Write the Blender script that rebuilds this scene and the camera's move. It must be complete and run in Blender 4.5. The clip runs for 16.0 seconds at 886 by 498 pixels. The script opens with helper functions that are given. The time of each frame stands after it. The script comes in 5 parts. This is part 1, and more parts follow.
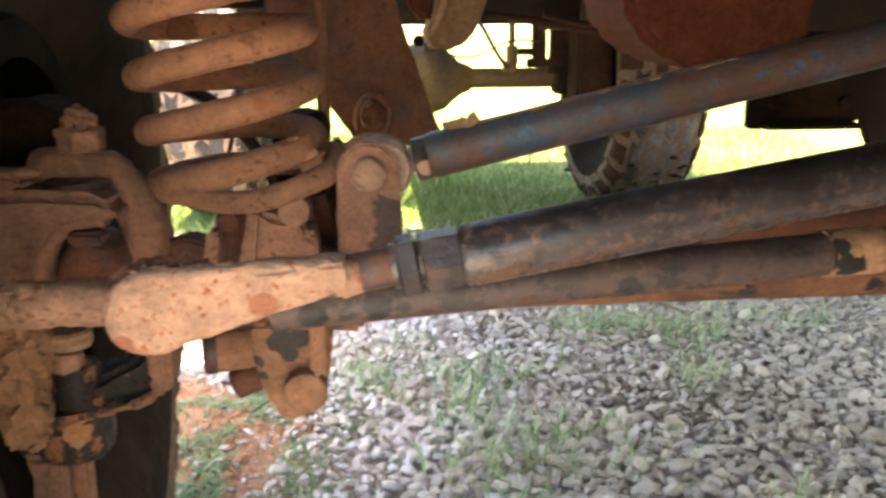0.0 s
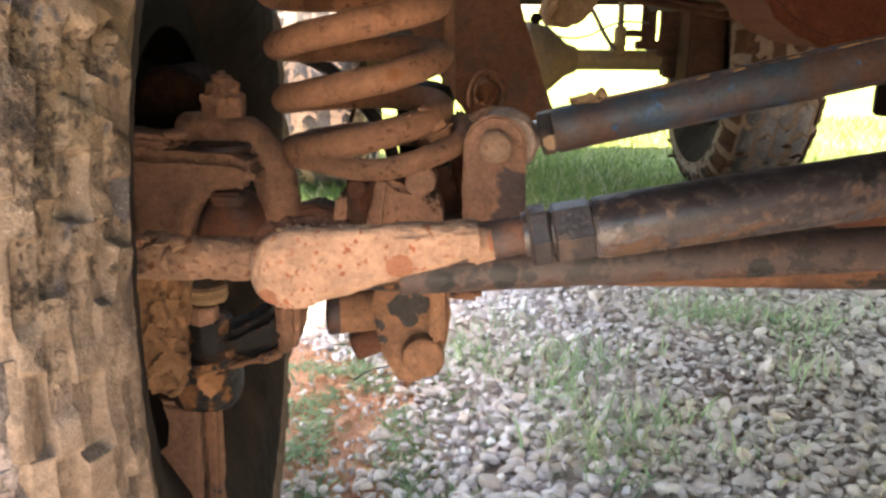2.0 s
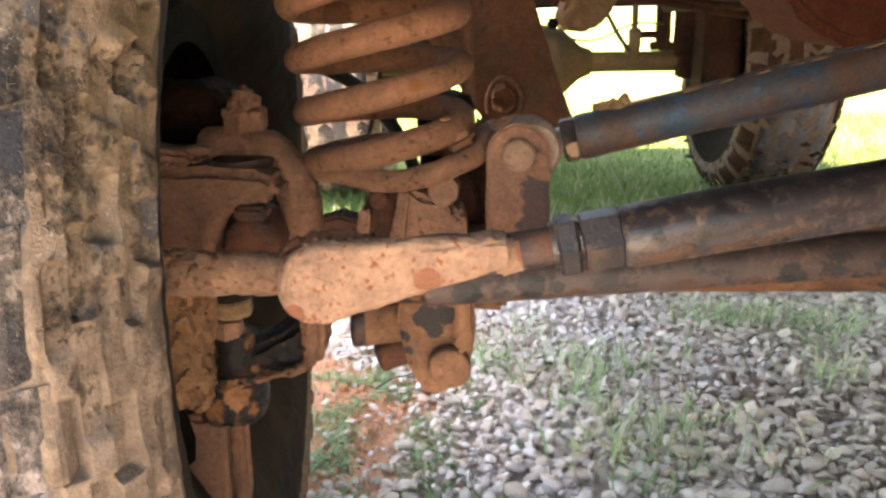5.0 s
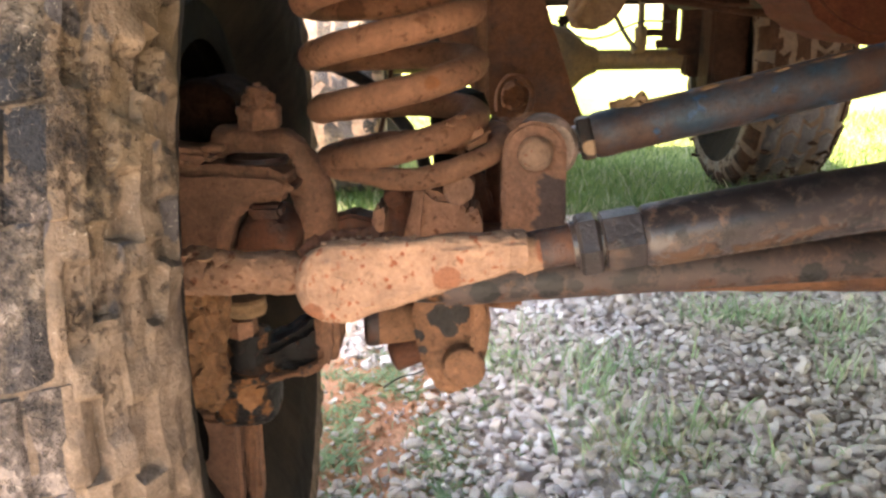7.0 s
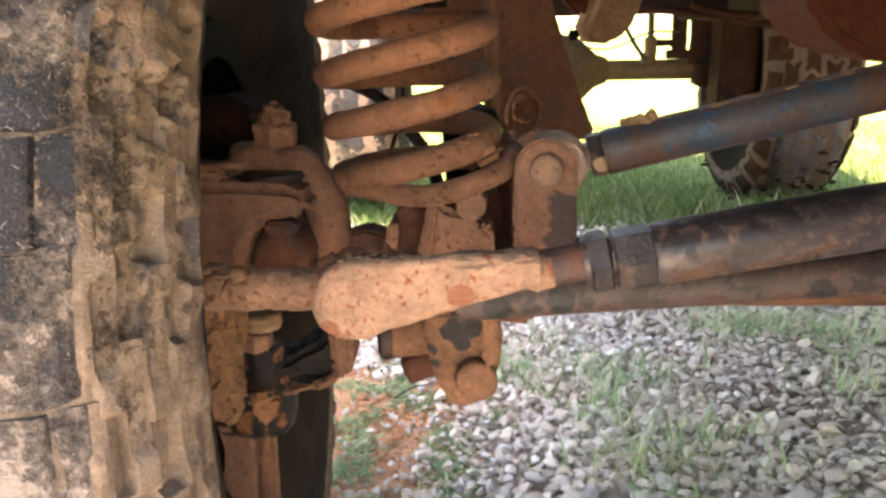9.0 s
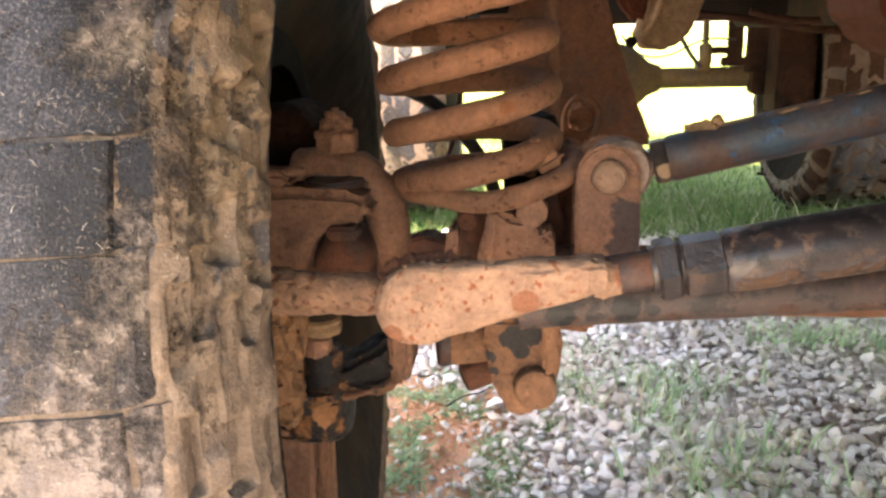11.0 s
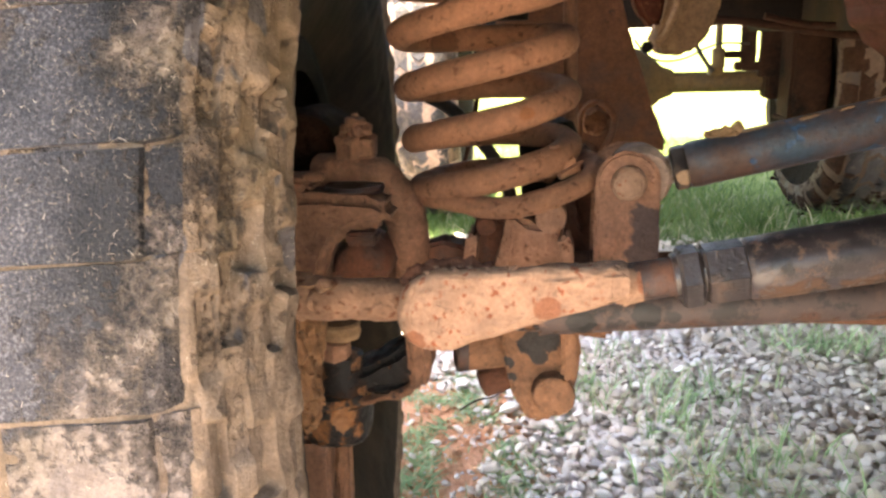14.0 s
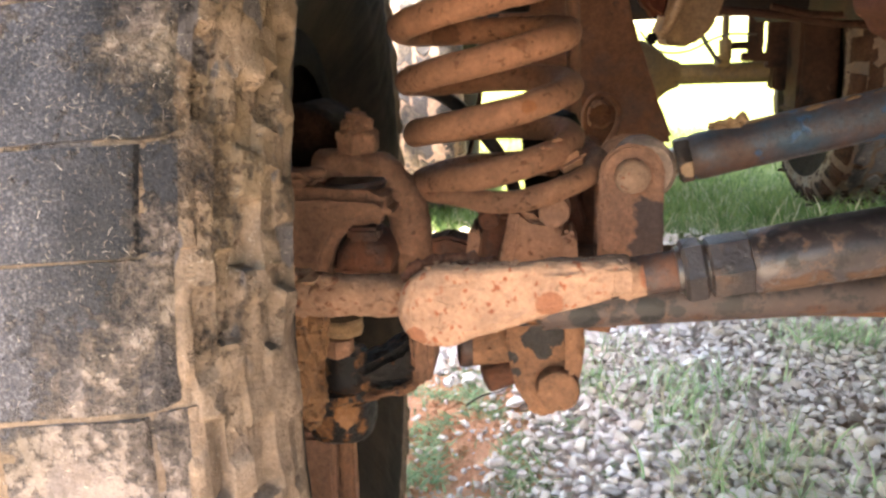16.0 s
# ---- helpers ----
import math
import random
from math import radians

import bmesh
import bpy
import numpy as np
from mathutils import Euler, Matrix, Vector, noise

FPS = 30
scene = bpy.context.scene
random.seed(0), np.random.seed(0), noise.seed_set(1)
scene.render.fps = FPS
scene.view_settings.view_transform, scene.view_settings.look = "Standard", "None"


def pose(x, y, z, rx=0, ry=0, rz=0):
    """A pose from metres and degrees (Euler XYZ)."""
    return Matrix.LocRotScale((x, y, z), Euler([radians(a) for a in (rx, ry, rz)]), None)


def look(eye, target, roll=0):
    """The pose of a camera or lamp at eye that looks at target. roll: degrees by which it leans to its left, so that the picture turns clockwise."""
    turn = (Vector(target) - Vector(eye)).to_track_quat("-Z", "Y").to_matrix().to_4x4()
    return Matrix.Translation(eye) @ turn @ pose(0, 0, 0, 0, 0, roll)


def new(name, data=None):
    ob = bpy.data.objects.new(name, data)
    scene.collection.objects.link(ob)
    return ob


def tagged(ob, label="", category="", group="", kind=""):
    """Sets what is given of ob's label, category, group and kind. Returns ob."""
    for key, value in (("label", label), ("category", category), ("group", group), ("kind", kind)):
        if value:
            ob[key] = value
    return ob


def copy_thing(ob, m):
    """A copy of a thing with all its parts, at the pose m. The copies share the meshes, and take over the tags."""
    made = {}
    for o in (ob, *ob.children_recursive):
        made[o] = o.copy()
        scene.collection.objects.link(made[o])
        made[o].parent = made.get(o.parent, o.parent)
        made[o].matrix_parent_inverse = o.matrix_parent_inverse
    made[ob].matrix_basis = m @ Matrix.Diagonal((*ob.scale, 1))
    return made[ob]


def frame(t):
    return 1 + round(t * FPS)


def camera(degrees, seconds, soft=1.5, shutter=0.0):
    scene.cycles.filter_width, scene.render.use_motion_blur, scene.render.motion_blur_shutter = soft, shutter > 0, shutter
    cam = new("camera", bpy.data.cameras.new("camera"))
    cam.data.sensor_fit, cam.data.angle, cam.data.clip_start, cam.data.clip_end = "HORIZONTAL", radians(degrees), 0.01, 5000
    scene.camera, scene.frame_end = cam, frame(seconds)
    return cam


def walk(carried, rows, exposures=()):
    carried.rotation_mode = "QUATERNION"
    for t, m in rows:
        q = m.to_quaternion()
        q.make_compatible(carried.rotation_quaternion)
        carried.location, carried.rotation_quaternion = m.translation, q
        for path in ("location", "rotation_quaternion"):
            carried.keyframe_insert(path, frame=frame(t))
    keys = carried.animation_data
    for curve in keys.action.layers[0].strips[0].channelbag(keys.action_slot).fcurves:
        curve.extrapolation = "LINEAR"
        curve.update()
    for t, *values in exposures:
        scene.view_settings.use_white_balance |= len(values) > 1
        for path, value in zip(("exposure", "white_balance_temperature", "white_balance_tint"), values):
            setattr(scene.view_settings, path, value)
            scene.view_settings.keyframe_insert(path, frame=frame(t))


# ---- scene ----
cam = camera(57.4, 16.0, soft=2.7, shutter=0.5)
PATH = [
    (0, (0.074, 0.204, 0.682), (0.247, 2.126, 0.156), -0.4),
    (0.5, (0.055, 0.199, 0.683), (0.094, 2.121, 0.132), -1.8),
    (1, (0.051, 0.194, 0.679), (0.005, 2.108, 0.103), -1.5),
    (1.5, (0.05, 0.191, 0.677), (-0.018, 2.108, 0.11), -0.5),
    (2, (0.046, 0.192, 0.676), (-0.002, 2.109, 0.109), 0.3),
    (2.5, (0.045, 0.193, 0.675), (-0.007, 2.11, 0.109), 0.3),
    (3, (0.043, 0.196, 0.681), (-0.013, 2.118, 0.132), -0.1),
    (3.5, (0.04, 0.197, 0.679), (-0.025, 2.116, 0.122), -0.5),
    (4, (0.039, 0.197, 0.68), (-0.036, 2.117, 0.125), -0.9),
    (6.5, (0.033, 0.198, 0.679), (-0.06, 2.116, 0.12), -1.1),
    (7, (0.027, 0.201, 0.679), (-0.065, 2.118, 0.119), -1.1),
    (7.5, (0.023, 0.202, 0.679), (-0.071, 2.117, 0.111), -0.8),
    (8, (0.028, 0.198, 0.68), (-0.065, 2.113, 0.11), -0.9),
    (8.5, (0.028, 0.196, 0.684), (-0.077, 2.114, 0.126), -1.1),
    (9, (0.025, 0.193, 0.688), (-0.091, 2.115, 0.147), -1.3),
    (9.5, (0.016, 0.196, 0.685), (-0.134, 2.119, 0.155), -1.6),
    (9.7, (0.015, 0.197, 0.684), (-0.152, 2.118, 0.152), -1.7),
    (12, (0.013, 0.192, 0.686), (-0.239, 2.111, 0.181), -1.9),
    (12.5, (0.012, 0.195, 0.685), (-0.248, 2.112, 0.18), -2.1),
    (13, (0.008, 0.194, 0.685), (-0.241, 2.112, 0.175), -1.8),
    (13.5, (0.007, 0.193, 0.687), (-0.248, 2.11, 0.177), -1.7),
    (14, (0.005, 0.192, 0.688), (-0.248, 2.11, 0.18), -1.7),
    (14.5, (0.007, 0.195, 0.687), (-0.251, 2.113, 0.182), -1.8),
    (15, (0.008, 0.197, 0.688), (-0.25, 2.113, 0.178), -1.9),
    (15.5, (0.008, 0.198, 0.686), (-0.248, 2.111, 0.163), -1.9),
    (16, (0.009, 0.197, 0.687), (-0.263, 2.108, 0.167), -2.3),
]
walk(cam, [(t, look(eye, target, roll)) for t, eye, target, roll in PATH],
     exposures=[(0, 3.45, 9300, 12), (1.0, 3.41, 9300, 14), (9.0, 3.42, 9300, 14), (12.5, 3.53, 9200, 13), (16, 3.61, 9100, 13)])


# ---------------------------------------------------------------- light
SUN_EL, SUN_ROT = 84.5, 272.0
world = bpy.data.worlds.new("world")
scene.world = world
world.use_nodes = True
wn = world.node_tree
sky = wn.nodes.new("ShaderNodeTexSky")
sky.sky_type, sky.sun_disc = "NISHITA", False
sky.sun_elevation, sky.sun_rotation = radians(SUN_EL), radians(SUN_ROT)
wn.links.new(sky.outputs[0], wn.nodes["Background"].inputs[0])
wn.nodes["Background"].inputs[1].default_value = 0.15
sun_data = bpy.data.lights.new("sun", "SUN")
sun_data.energy, sun_data.angle, sun_data.color = 5.0, radians(0.53), (1.0, 0.975, 0.94)
sun_ob = new("sun", sun_data)
_a, _e = radians(SUN_ROT), radians(SUN_EL)
sun_from = Vector((math.sin(_a) * math.cos(_e), math.cos(_a) * math.cos(_e), math.sin(_e)))
sun_ob.matrix_world = look(sun_from * 30, (0, 0, 0))


# ---------------------------------------------------------------- materials
class Mat:
    """A small helper that wires procedural node materials."""

    def __init__(self, name):
        self.m = bpy.data.materials.new(name)
        self.m.use_nodes = True
        self.t = self.m.node_tree
        self.b = self.t.nodes["Principled BSDF"]
        self.pos = self.t.nodes.new("ShaderNodeNewGeometry").outputs["Position"]

    def node(self, kind, **inputs):
        n = self.t.nodes.new(kind)
        for k, v in inputs.items():
            self.put(n, k.replace("_", " "), v)
        return n

    def put(self, n, key, v):
        s = n.inputs[int(key) if key.isdigit() else key]
        if isinstance(v, bpy.types.NodeSocket):
            self.t.links.new(v, s)
        else:
            s.default_value = (*v, 1) if isinstance(v, tuple) and len(v) == 3 and s.type == "RGBA" else v

    def noise(self, scale, detail=5.0, rough=0.6, shift=0.0, stretch=(1, 1, 1)):
        mp = self.node("ShaderNodeMapping", Vector=self.pos)
        mp.inputs["Location"].default_value = (shift, shift * 0.7, shift * 1.3)
        mp.inputs["Scale"].default_value = stretch
        return self.node("ShaderNodeTexNoise", Vector=mp.outputs[0], Scale=scale, Detail=detail, Roughness=rough).outputs["Fac"]

    def cells(self, scale, shift=0.0):
        mp = self.node("ShaderNodeMapping", Vector=self.pos)
        mp.inputs["Location"].default_value = (shift, shift, shift)
        return self.node("ShaderNodeTexVoronoi", Vector=mp.outputs[0], Scale=scale).outputs["Distance"]

    def step(self, fac, lo, hi, a=0.0, b=1.0):
        n = self.node("ShaderNodeMapRange")
        for key, v in (("Value", fac), ("From Min", lo), ("From Max", hi), ("To Min", a), ("To Max", b)):
            self.put(n, key, v)
        return n.outputs[0]

    def math(self, op, a, b):
        n = self.t.nodes.new("ShaderNodeMath")
        n.operation = op
        self.put(n, "0", a)
        self.put(n, "1", b)
        return n.outputs[0]

    def mix(self, fac, a, b):
        n = self.t.nodes.new("ShaderNodeMixRGB")
        for k, v in (("0", fac), ("1", a), ("2", b)):
            self.put(n, k, v)
        return n.outputs[0]

    def scaled(self, col, fac):
        n = self.t.nodes.new("ShaderNodeVectorMath")
        n.operation = "SCALE"
        self.put(n, "0", col)
        self.put(n, "Scale", fac)
        return n.outputs[0]

    def bump(self, height, strength=0.4, dist=0.002):
        n = self.node("ShaderNodeBump", Height=height, Strength=strength, Distance=dist)
        self.t.links.new(n.outputs[0], self.b.inputs["Normal"])

    def done(self, col, rough, metal=0.0, spec=0.5):
        self.put(self.b, "Base Color", col)
        self.put(self.b, "Roughness", rough)
        self.put(self.b, "Metallic", metal)
        self.put(self.b, "Specular IOR Level", spec)
        return self.m


def grimy(name, base, mud, cover, bare=None, bare_at=0.62, s=22.0, base_rough=0.6, bumps=0.6, spots=None, metal=0.0, shift=0.0, spec=0.4, soft=0.07, wiped=None, marks=(), mark_col=(0.165, 0.066, 0.036), mud_rough=0.95, calm=1.0, ragged=1.1, dot=0.60, cracks=False):
    """Painted or bare metal (base) under clay (mud), chipped through to bare in places."""
    m = Mat(name)
    n1, n2, n3 = m.noise(s, 7, 0.65, shift), m.noise(s * 2.1, 5, 0.6, shift + 9), m.noise(240, 4, 0.7, shift)
    edge = m.step(n1, 0.5 + (0.5 - cover) * 0.6 - soft, 0.5 + (0.5 - cover) * 0.6 + soft)
    mudc = m.mix(m.step(m.noise(9, 4, 0.6, shift + 4), 0.35, 0.65), mud, tuple(c * 0.72 for c in mud))
    col = m.mix(edge, base, mudc)
    rough = m.step(edge, 0, 1, base_rough, mud_rough)
    h = m.math("ADD", m.math("MULTIPLY", edge, 0.8), m.math("MULTIPLY", n3, 0.7))
    if bare:
        chip = m.step(n2, bare_at, bare_at + 0.035)
        col = m.mix(chip, col, bare)
        h = m.math("SUBTRACT", h, chip)
    if spots:
        dots = m.math("MULTIPLY", m.step(m.noise(170, 3, 0.55, shift + 5), dot, dot + 0.05), m.step(m.noise(30, 3, 0.5, shift + 2), 0.44, 0.52))
        col = m.mix(dots, col, spots)
        big = m.step(m.math("ADD", m.cells(9, shift + 3), m.math("MULTIPLY", m.noise(60, 3, 0.6, shift), 0.10)), 0.205, 0.19)
        col = m.mix(m.math("MULTIPLY", big, 0.8), col, spots)
        h = m.math("SUBTRACT", h, m.math("MULTIPLY", dots, 0.5))
    pits = m.math("MULTIPLY", m.step(m.noise(210, 3, 0.6, shift + 31), 0.62, 0.68), 0.55 * calm)
    col = m.mix(pits, col, m.scaled(col, 0.45))
    crust = m.noise(70, 6, 0.75, shift + 21)
    col = m.scaled(col, m.step(crust, 0.32, 0.68, 1 - 0.30 * calm, 1 + 0.28 * calm))
    h = m.math("ADD", h, m.math("SUBTRACT", m.math("MULTIPLY", crust, 1.2), pits))
    if cracks:
        n = m.node("ShaderNodeTexVoronoi", Vector=m.pos, Scale=38.0)
        n.feature = "DISTANCE_TO_EDGE"
        seam = m.math("MULTIPLY", m.step(m.math("ADD", n.outputs["Distance"], m.math("MULTIPLY", m.noise(120, 4, 0.7, shift), 0.06)), 0.045, 0.028), m.step(m.noise(16, 3, 0.5, shift + 40), 0.48, 0.56))
        col = m.mix(m.math("MULTIPLY", seam, 0.30), col, m.scaled(col, 0.4))
        h = m.math("SUBTRACT", h, seam)
    for mx, my, mz, mr in marks:
        far = m.t.nodes.new("ShaderNodeVectorMath")
        far.operation = "DISTANCE"
        m.put(far, "0", m.pos)
        far.inputs[1].default_value = (mx, my, mz)
        wavy = m.math("ADD", far.outputs["Value"], m.math("MULTIPLY", m.math("SUBTRACT", m.noise(75, 5, 0.65, shift), 0.5), mr * ragged))
        col = m.mix(m.step(wavy, mr * 1.04, mr * 0.94), col, mark_col)
    if wiped:
        sep, wob = m.node("ShaderNodeSeparateXYZ", Vector=m.pos), m.math("MULTIPLY", m.math("SUBTRACT", m.noise(45, 5, 0.65), 0.32), 0.034)
        sx, sz = m.math("ADD", sep.outputs[0], wob), m.math("ADD", sep.outputs[2], wob)
        patch = m.math("MULTIPLY", m.step(sx, wiped[0] + 0.005, wiped[0] + 0.008), m.math("MULTIPLY", m.step(sz, wiped[1] + 0.008, wiped[1] + 0.005), m.step(sz, wiped[2] + 0.005, wiped[2] + 0.009)))
        col = m.mix(patch, col, (0.055, 0.036, 0.032))
    col = m.scaled(col, m.step(n3, 0.25, 0.75, 1 - 0.28 * calm, 1 + 0.25 * calm))
    m.bump(h, bumps, 0.0022)
    return m.done(col, rough, metal, spec)


CLAY_TAN, CLAY = (0.274, 0.159, 0.106), (0.176, 0.0865, 0.0535)
BLACK, RUST = (0.022, 0.019, 0.018), (0.13, 0.055, 0.028)
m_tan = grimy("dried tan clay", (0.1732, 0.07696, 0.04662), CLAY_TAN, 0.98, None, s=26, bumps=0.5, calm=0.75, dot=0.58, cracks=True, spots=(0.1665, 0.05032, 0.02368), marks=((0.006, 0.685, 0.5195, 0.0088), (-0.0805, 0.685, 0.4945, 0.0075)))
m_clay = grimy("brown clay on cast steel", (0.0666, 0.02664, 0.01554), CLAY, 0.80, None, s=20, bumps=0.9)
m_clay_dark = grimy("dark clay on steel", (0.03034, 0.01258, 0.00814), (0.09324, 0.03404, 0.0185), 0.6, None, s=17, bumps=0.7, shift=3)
m_spring = grimy("tan clay film on coil steel", (0.07992, 0.03552, 0.0200), (0.232, 0.1060, 0.0600), 0.9, None, s=14, bumps=0.5, calm=0.75, dot=0.575, spots=(0.105, 0.040, 0.0185), shift=5, marks=((-0.007, 0.855, 0.6265, 0.0105), (-0.063, 0.862, 0.612, 0.006)), mark_col=(0.165, 0.060, 0.024))
m_yoke = grimy("orange clay over chipped black paint", (0.080, 0.035, 0.020), (0.170, 0.078, 0.0430), 0.62, BLACK, 0.590, s=13, bumps=0.9, shift=7)
m_hanger = grimy("orange clay with one scraped black patch", (0.110, 0.050, 0.028), (0.215, 0.104, 0.0580), 0.72, None, s=11, bumps=0.9, shift=7, marks=((-0.007, 0.872, 0.421, 0.0125), (0.008, 0.872, 0.424, 0.0115), (-0.002, 0.872, 0.410, 0.009), (-0.029, 0.872, 0.402, 0.006), (-0.026, 0.872, 0.388, 0.005)), mark_col=(0.030, 0.026, 0.025), ragged=1.5)
m_lower = grimy("chipped black paint with orange clay", (0.010, 0.009, 0.009), (0.1700, 0.0760, 0.0360), 0.33, None, s=34, base_rough=0.42, bumps=0.9, shift=2, spec=0.22, soft=0.035)
# Near black: the shade inside the wheel is put into this colour.
m_well_shade = grimy("wheel well shade on steel", (0.0022, 0.0016, 0.0012), (0.0080, 0.0052, 0.0036), 0.5, None, s=10, base_rough=0.95, spec=0.05, bumps=0.6, shift=44)
m_peel = grimy("peeling orange clay on dark steel", (0.055, 0.029, 0.019), (0.225, 0.112, 0.0550), 0.70, None, s=24, bumps=1.0, shift=9, soft=0.035)
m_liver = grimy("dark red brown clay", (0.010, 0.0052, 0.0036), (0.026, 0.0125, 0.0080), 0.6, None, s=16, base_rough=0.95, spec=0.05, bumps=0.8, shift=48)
m_perch = grimy("tan brown clay on the spring perch", (0.11, 0.050, 0.031), (0.240, 0.122, 0.0770), 0.85, None, s=18, bumps=0.9, shift=51, calm=0.8, dot=0.59, spots=(0.105, 0.040, 0.020))
m_soot = grimy("black paint under brown dirt", (0.009, 0.008, 0.008), (0.045, 0.021, 0.0120), 0.42, (0.150, 0.072, 0.038), 0.575, s=26, base_rough=0.5, bumps=0.9, shift=4, spec=0.2, soft=0.05)
# Darker copy of the tan clay: the steering arm's shade is in the colour.
m_arm = grimy("dried tan clay darkened for shade", (0.135, 0.062, 0.038), (0.232, 0.128, 0.082), 0.9, None, s=24, bumps=0.8, calm=0.8, dot=0.58, spots=(0.12, 0.042, 0.020), shift=2)
m_flange = grimy("chipped black paint with an orange scab", (0.010, 0.009, 0.009), (0.1998, 0.0888, 0.0407), 0.40, None, s=40, base_rough=0.42, bumps=0.9, shift=2.4, spec=0.22, soft=0.035, marks=((-0.176, 0.838, 0.358, 0.013),), mark_col=(0.22, 0.10, 0.045), ragged=1.8)


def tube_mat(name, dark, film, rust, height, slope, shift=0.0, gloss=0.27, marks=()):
    """Chipped dark paint on a steering tube: a greyish band along the middle paints in its sheen, rust flakes towards
    its lower side. height, slope: its axis.
    """
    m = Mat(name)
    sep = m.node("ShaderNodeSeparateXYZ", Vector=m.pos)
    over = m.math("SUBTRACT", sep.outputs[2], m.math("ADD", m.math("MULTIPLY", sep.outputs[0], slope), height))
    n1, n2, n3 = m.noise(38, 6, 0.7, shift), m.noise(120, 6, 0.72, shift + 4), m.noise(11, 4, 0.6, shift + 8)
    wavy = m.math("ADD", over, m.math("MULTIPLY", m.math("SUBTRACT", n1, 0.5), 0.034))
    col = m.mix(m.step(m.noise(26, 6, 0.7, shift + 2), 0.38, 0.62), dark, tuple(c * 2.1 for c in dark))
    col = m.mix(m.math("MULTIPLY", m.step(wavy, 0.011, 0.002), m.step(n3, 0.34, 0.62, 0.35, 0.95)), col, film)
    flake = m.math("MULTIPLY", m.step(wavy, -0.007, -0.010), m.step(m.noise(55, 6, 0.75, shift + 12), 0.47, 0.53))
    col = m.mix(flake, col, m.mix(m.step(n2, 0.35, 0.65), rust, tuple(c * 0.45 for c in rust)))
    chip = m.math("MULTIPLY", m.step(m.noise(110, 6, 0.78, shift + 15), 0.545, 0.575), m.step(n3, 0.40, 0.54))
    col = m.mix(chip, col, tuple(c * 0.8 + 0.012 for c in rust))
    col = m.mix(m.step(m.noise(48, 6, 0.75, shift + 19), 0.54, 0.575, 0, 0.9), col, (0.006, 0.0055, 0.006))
    for mx, my, mz, mr in marks:
        far = m.t.nodes.new("ShaderNodeVectorMath")
        far.operation = "DISTANCE"
        m.put(far, "0", m.pos)
        far.inputs[1].default_value = (mx, my, mz)
        ragged = m.math("ADD", far.outputs["Value"], m.math("MULTIPLY", m.math("SUBTRACT", n1, 0.5), mr * 2.6))
        col = m.mix(m.step(ragged, mr * 1.04, mr * 0.94), col, (0.007, 0.0065, 0.007))
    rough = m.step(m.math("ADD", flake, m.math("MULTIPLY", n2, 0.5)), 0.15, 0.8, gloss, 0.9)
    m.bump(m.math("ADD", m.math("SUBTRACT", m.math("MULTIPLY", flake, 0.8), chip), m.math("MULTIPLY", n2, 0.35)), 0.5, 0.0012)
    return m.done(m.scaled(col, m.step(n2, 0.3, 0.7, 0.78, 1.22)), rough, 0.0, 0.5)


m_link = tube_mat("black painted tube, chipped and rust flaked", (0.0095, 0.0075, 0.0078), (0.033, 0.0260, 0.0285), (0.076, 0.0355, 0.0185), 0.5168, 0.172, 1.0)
m_collar = grimy("worn dark steel", (0.02368, 0.01554, 0.01554), (0.07992, 0.03404, 0.02146), 0.42, None, s=28, base_rough=0.4, bumps=0.4, shift=6)
m_nut = grimy("oily brown black nut", (0.019, 0.0135, 0.0125), (0.075, 0.037, 0.022), 0.27, (0.006, 0.0055, 0.006), 0.60, s=48, base_rough=0.30, bumps=0.35, shift=23, spec=0.6)
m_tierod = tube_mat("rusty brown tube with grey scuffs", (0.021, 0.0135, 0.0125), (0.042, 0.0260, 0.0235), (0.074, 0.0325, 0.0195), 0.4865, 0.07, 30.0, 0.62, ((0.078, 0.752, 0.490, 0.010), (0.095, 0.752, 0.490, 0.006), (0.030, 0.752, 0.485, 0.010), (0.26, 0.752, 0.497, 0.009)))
m_blue = grimy("weathered blue paint with rust", (0.0180, 0.0400, 0.0600), (0.074, 0.036, 0.0245), 0.53, (0.013, 0.052, 0.105), 0.61, s=17, base_rough=0.42, bumps=0.35, shift=11, spec=0.4, soft=0.09, mud_rough=0.55)
m_barnut = grimy("oily nut with a clay patch", (0.020, 0.0145, 0.012), (0.075, 0.040, 0.025), 0.40, None, s=40, base_rough=0.4, bumps=0.5, shift=26, marks=((0.1215, 0.884, 0.5660, 0.0085),), mark_col=(0.26, 0.165, 0.10), ragged=0.8)
m_clamp = grimy("orange clay smeared over black paint", (0.125, 0.060, 0.033), (0.270, 0.150, 0.085), 0.72, (0.012, 0.011, 0.011), 0.545, s=20, bumps=0.7, shift=61)
m_bracket = grimy("tan clay on bracket plate", (0.075, 0.037, 0.026), (0.218, 0.1080, 0.0690), 0.72, None, s=13, bumps=0.7, shift=0.3)
m_barplate = grimy("tan clay on bracket plate, wiped bare", (0.075, 0.037, 0.026), (0.218, 0.1080, 0.0690), 0.72, None, s=13, bumps=0.7, shift=0.3, wiped=(0.074, 0.545, 0.494))
m_plate = grimy("rust brown frame steel", (0.066, 0.0255, 0.0125), (0.126, 0.0500, 0.0225), 0.6, (0.0333, 0.01776, 0.01332), 0.66, s=9, bumps=0.5, shift=12)
m_pan = grimy("red brown housing paint", (0.0554, 0.0155, 0.0085), (0.0794, 0.0256, 0.0133), 0.45, (0.15, 0.066, 0.036), 0.64, s=12, bumps=0.3, shift=14, spec=0.12, base_rough=0.9)
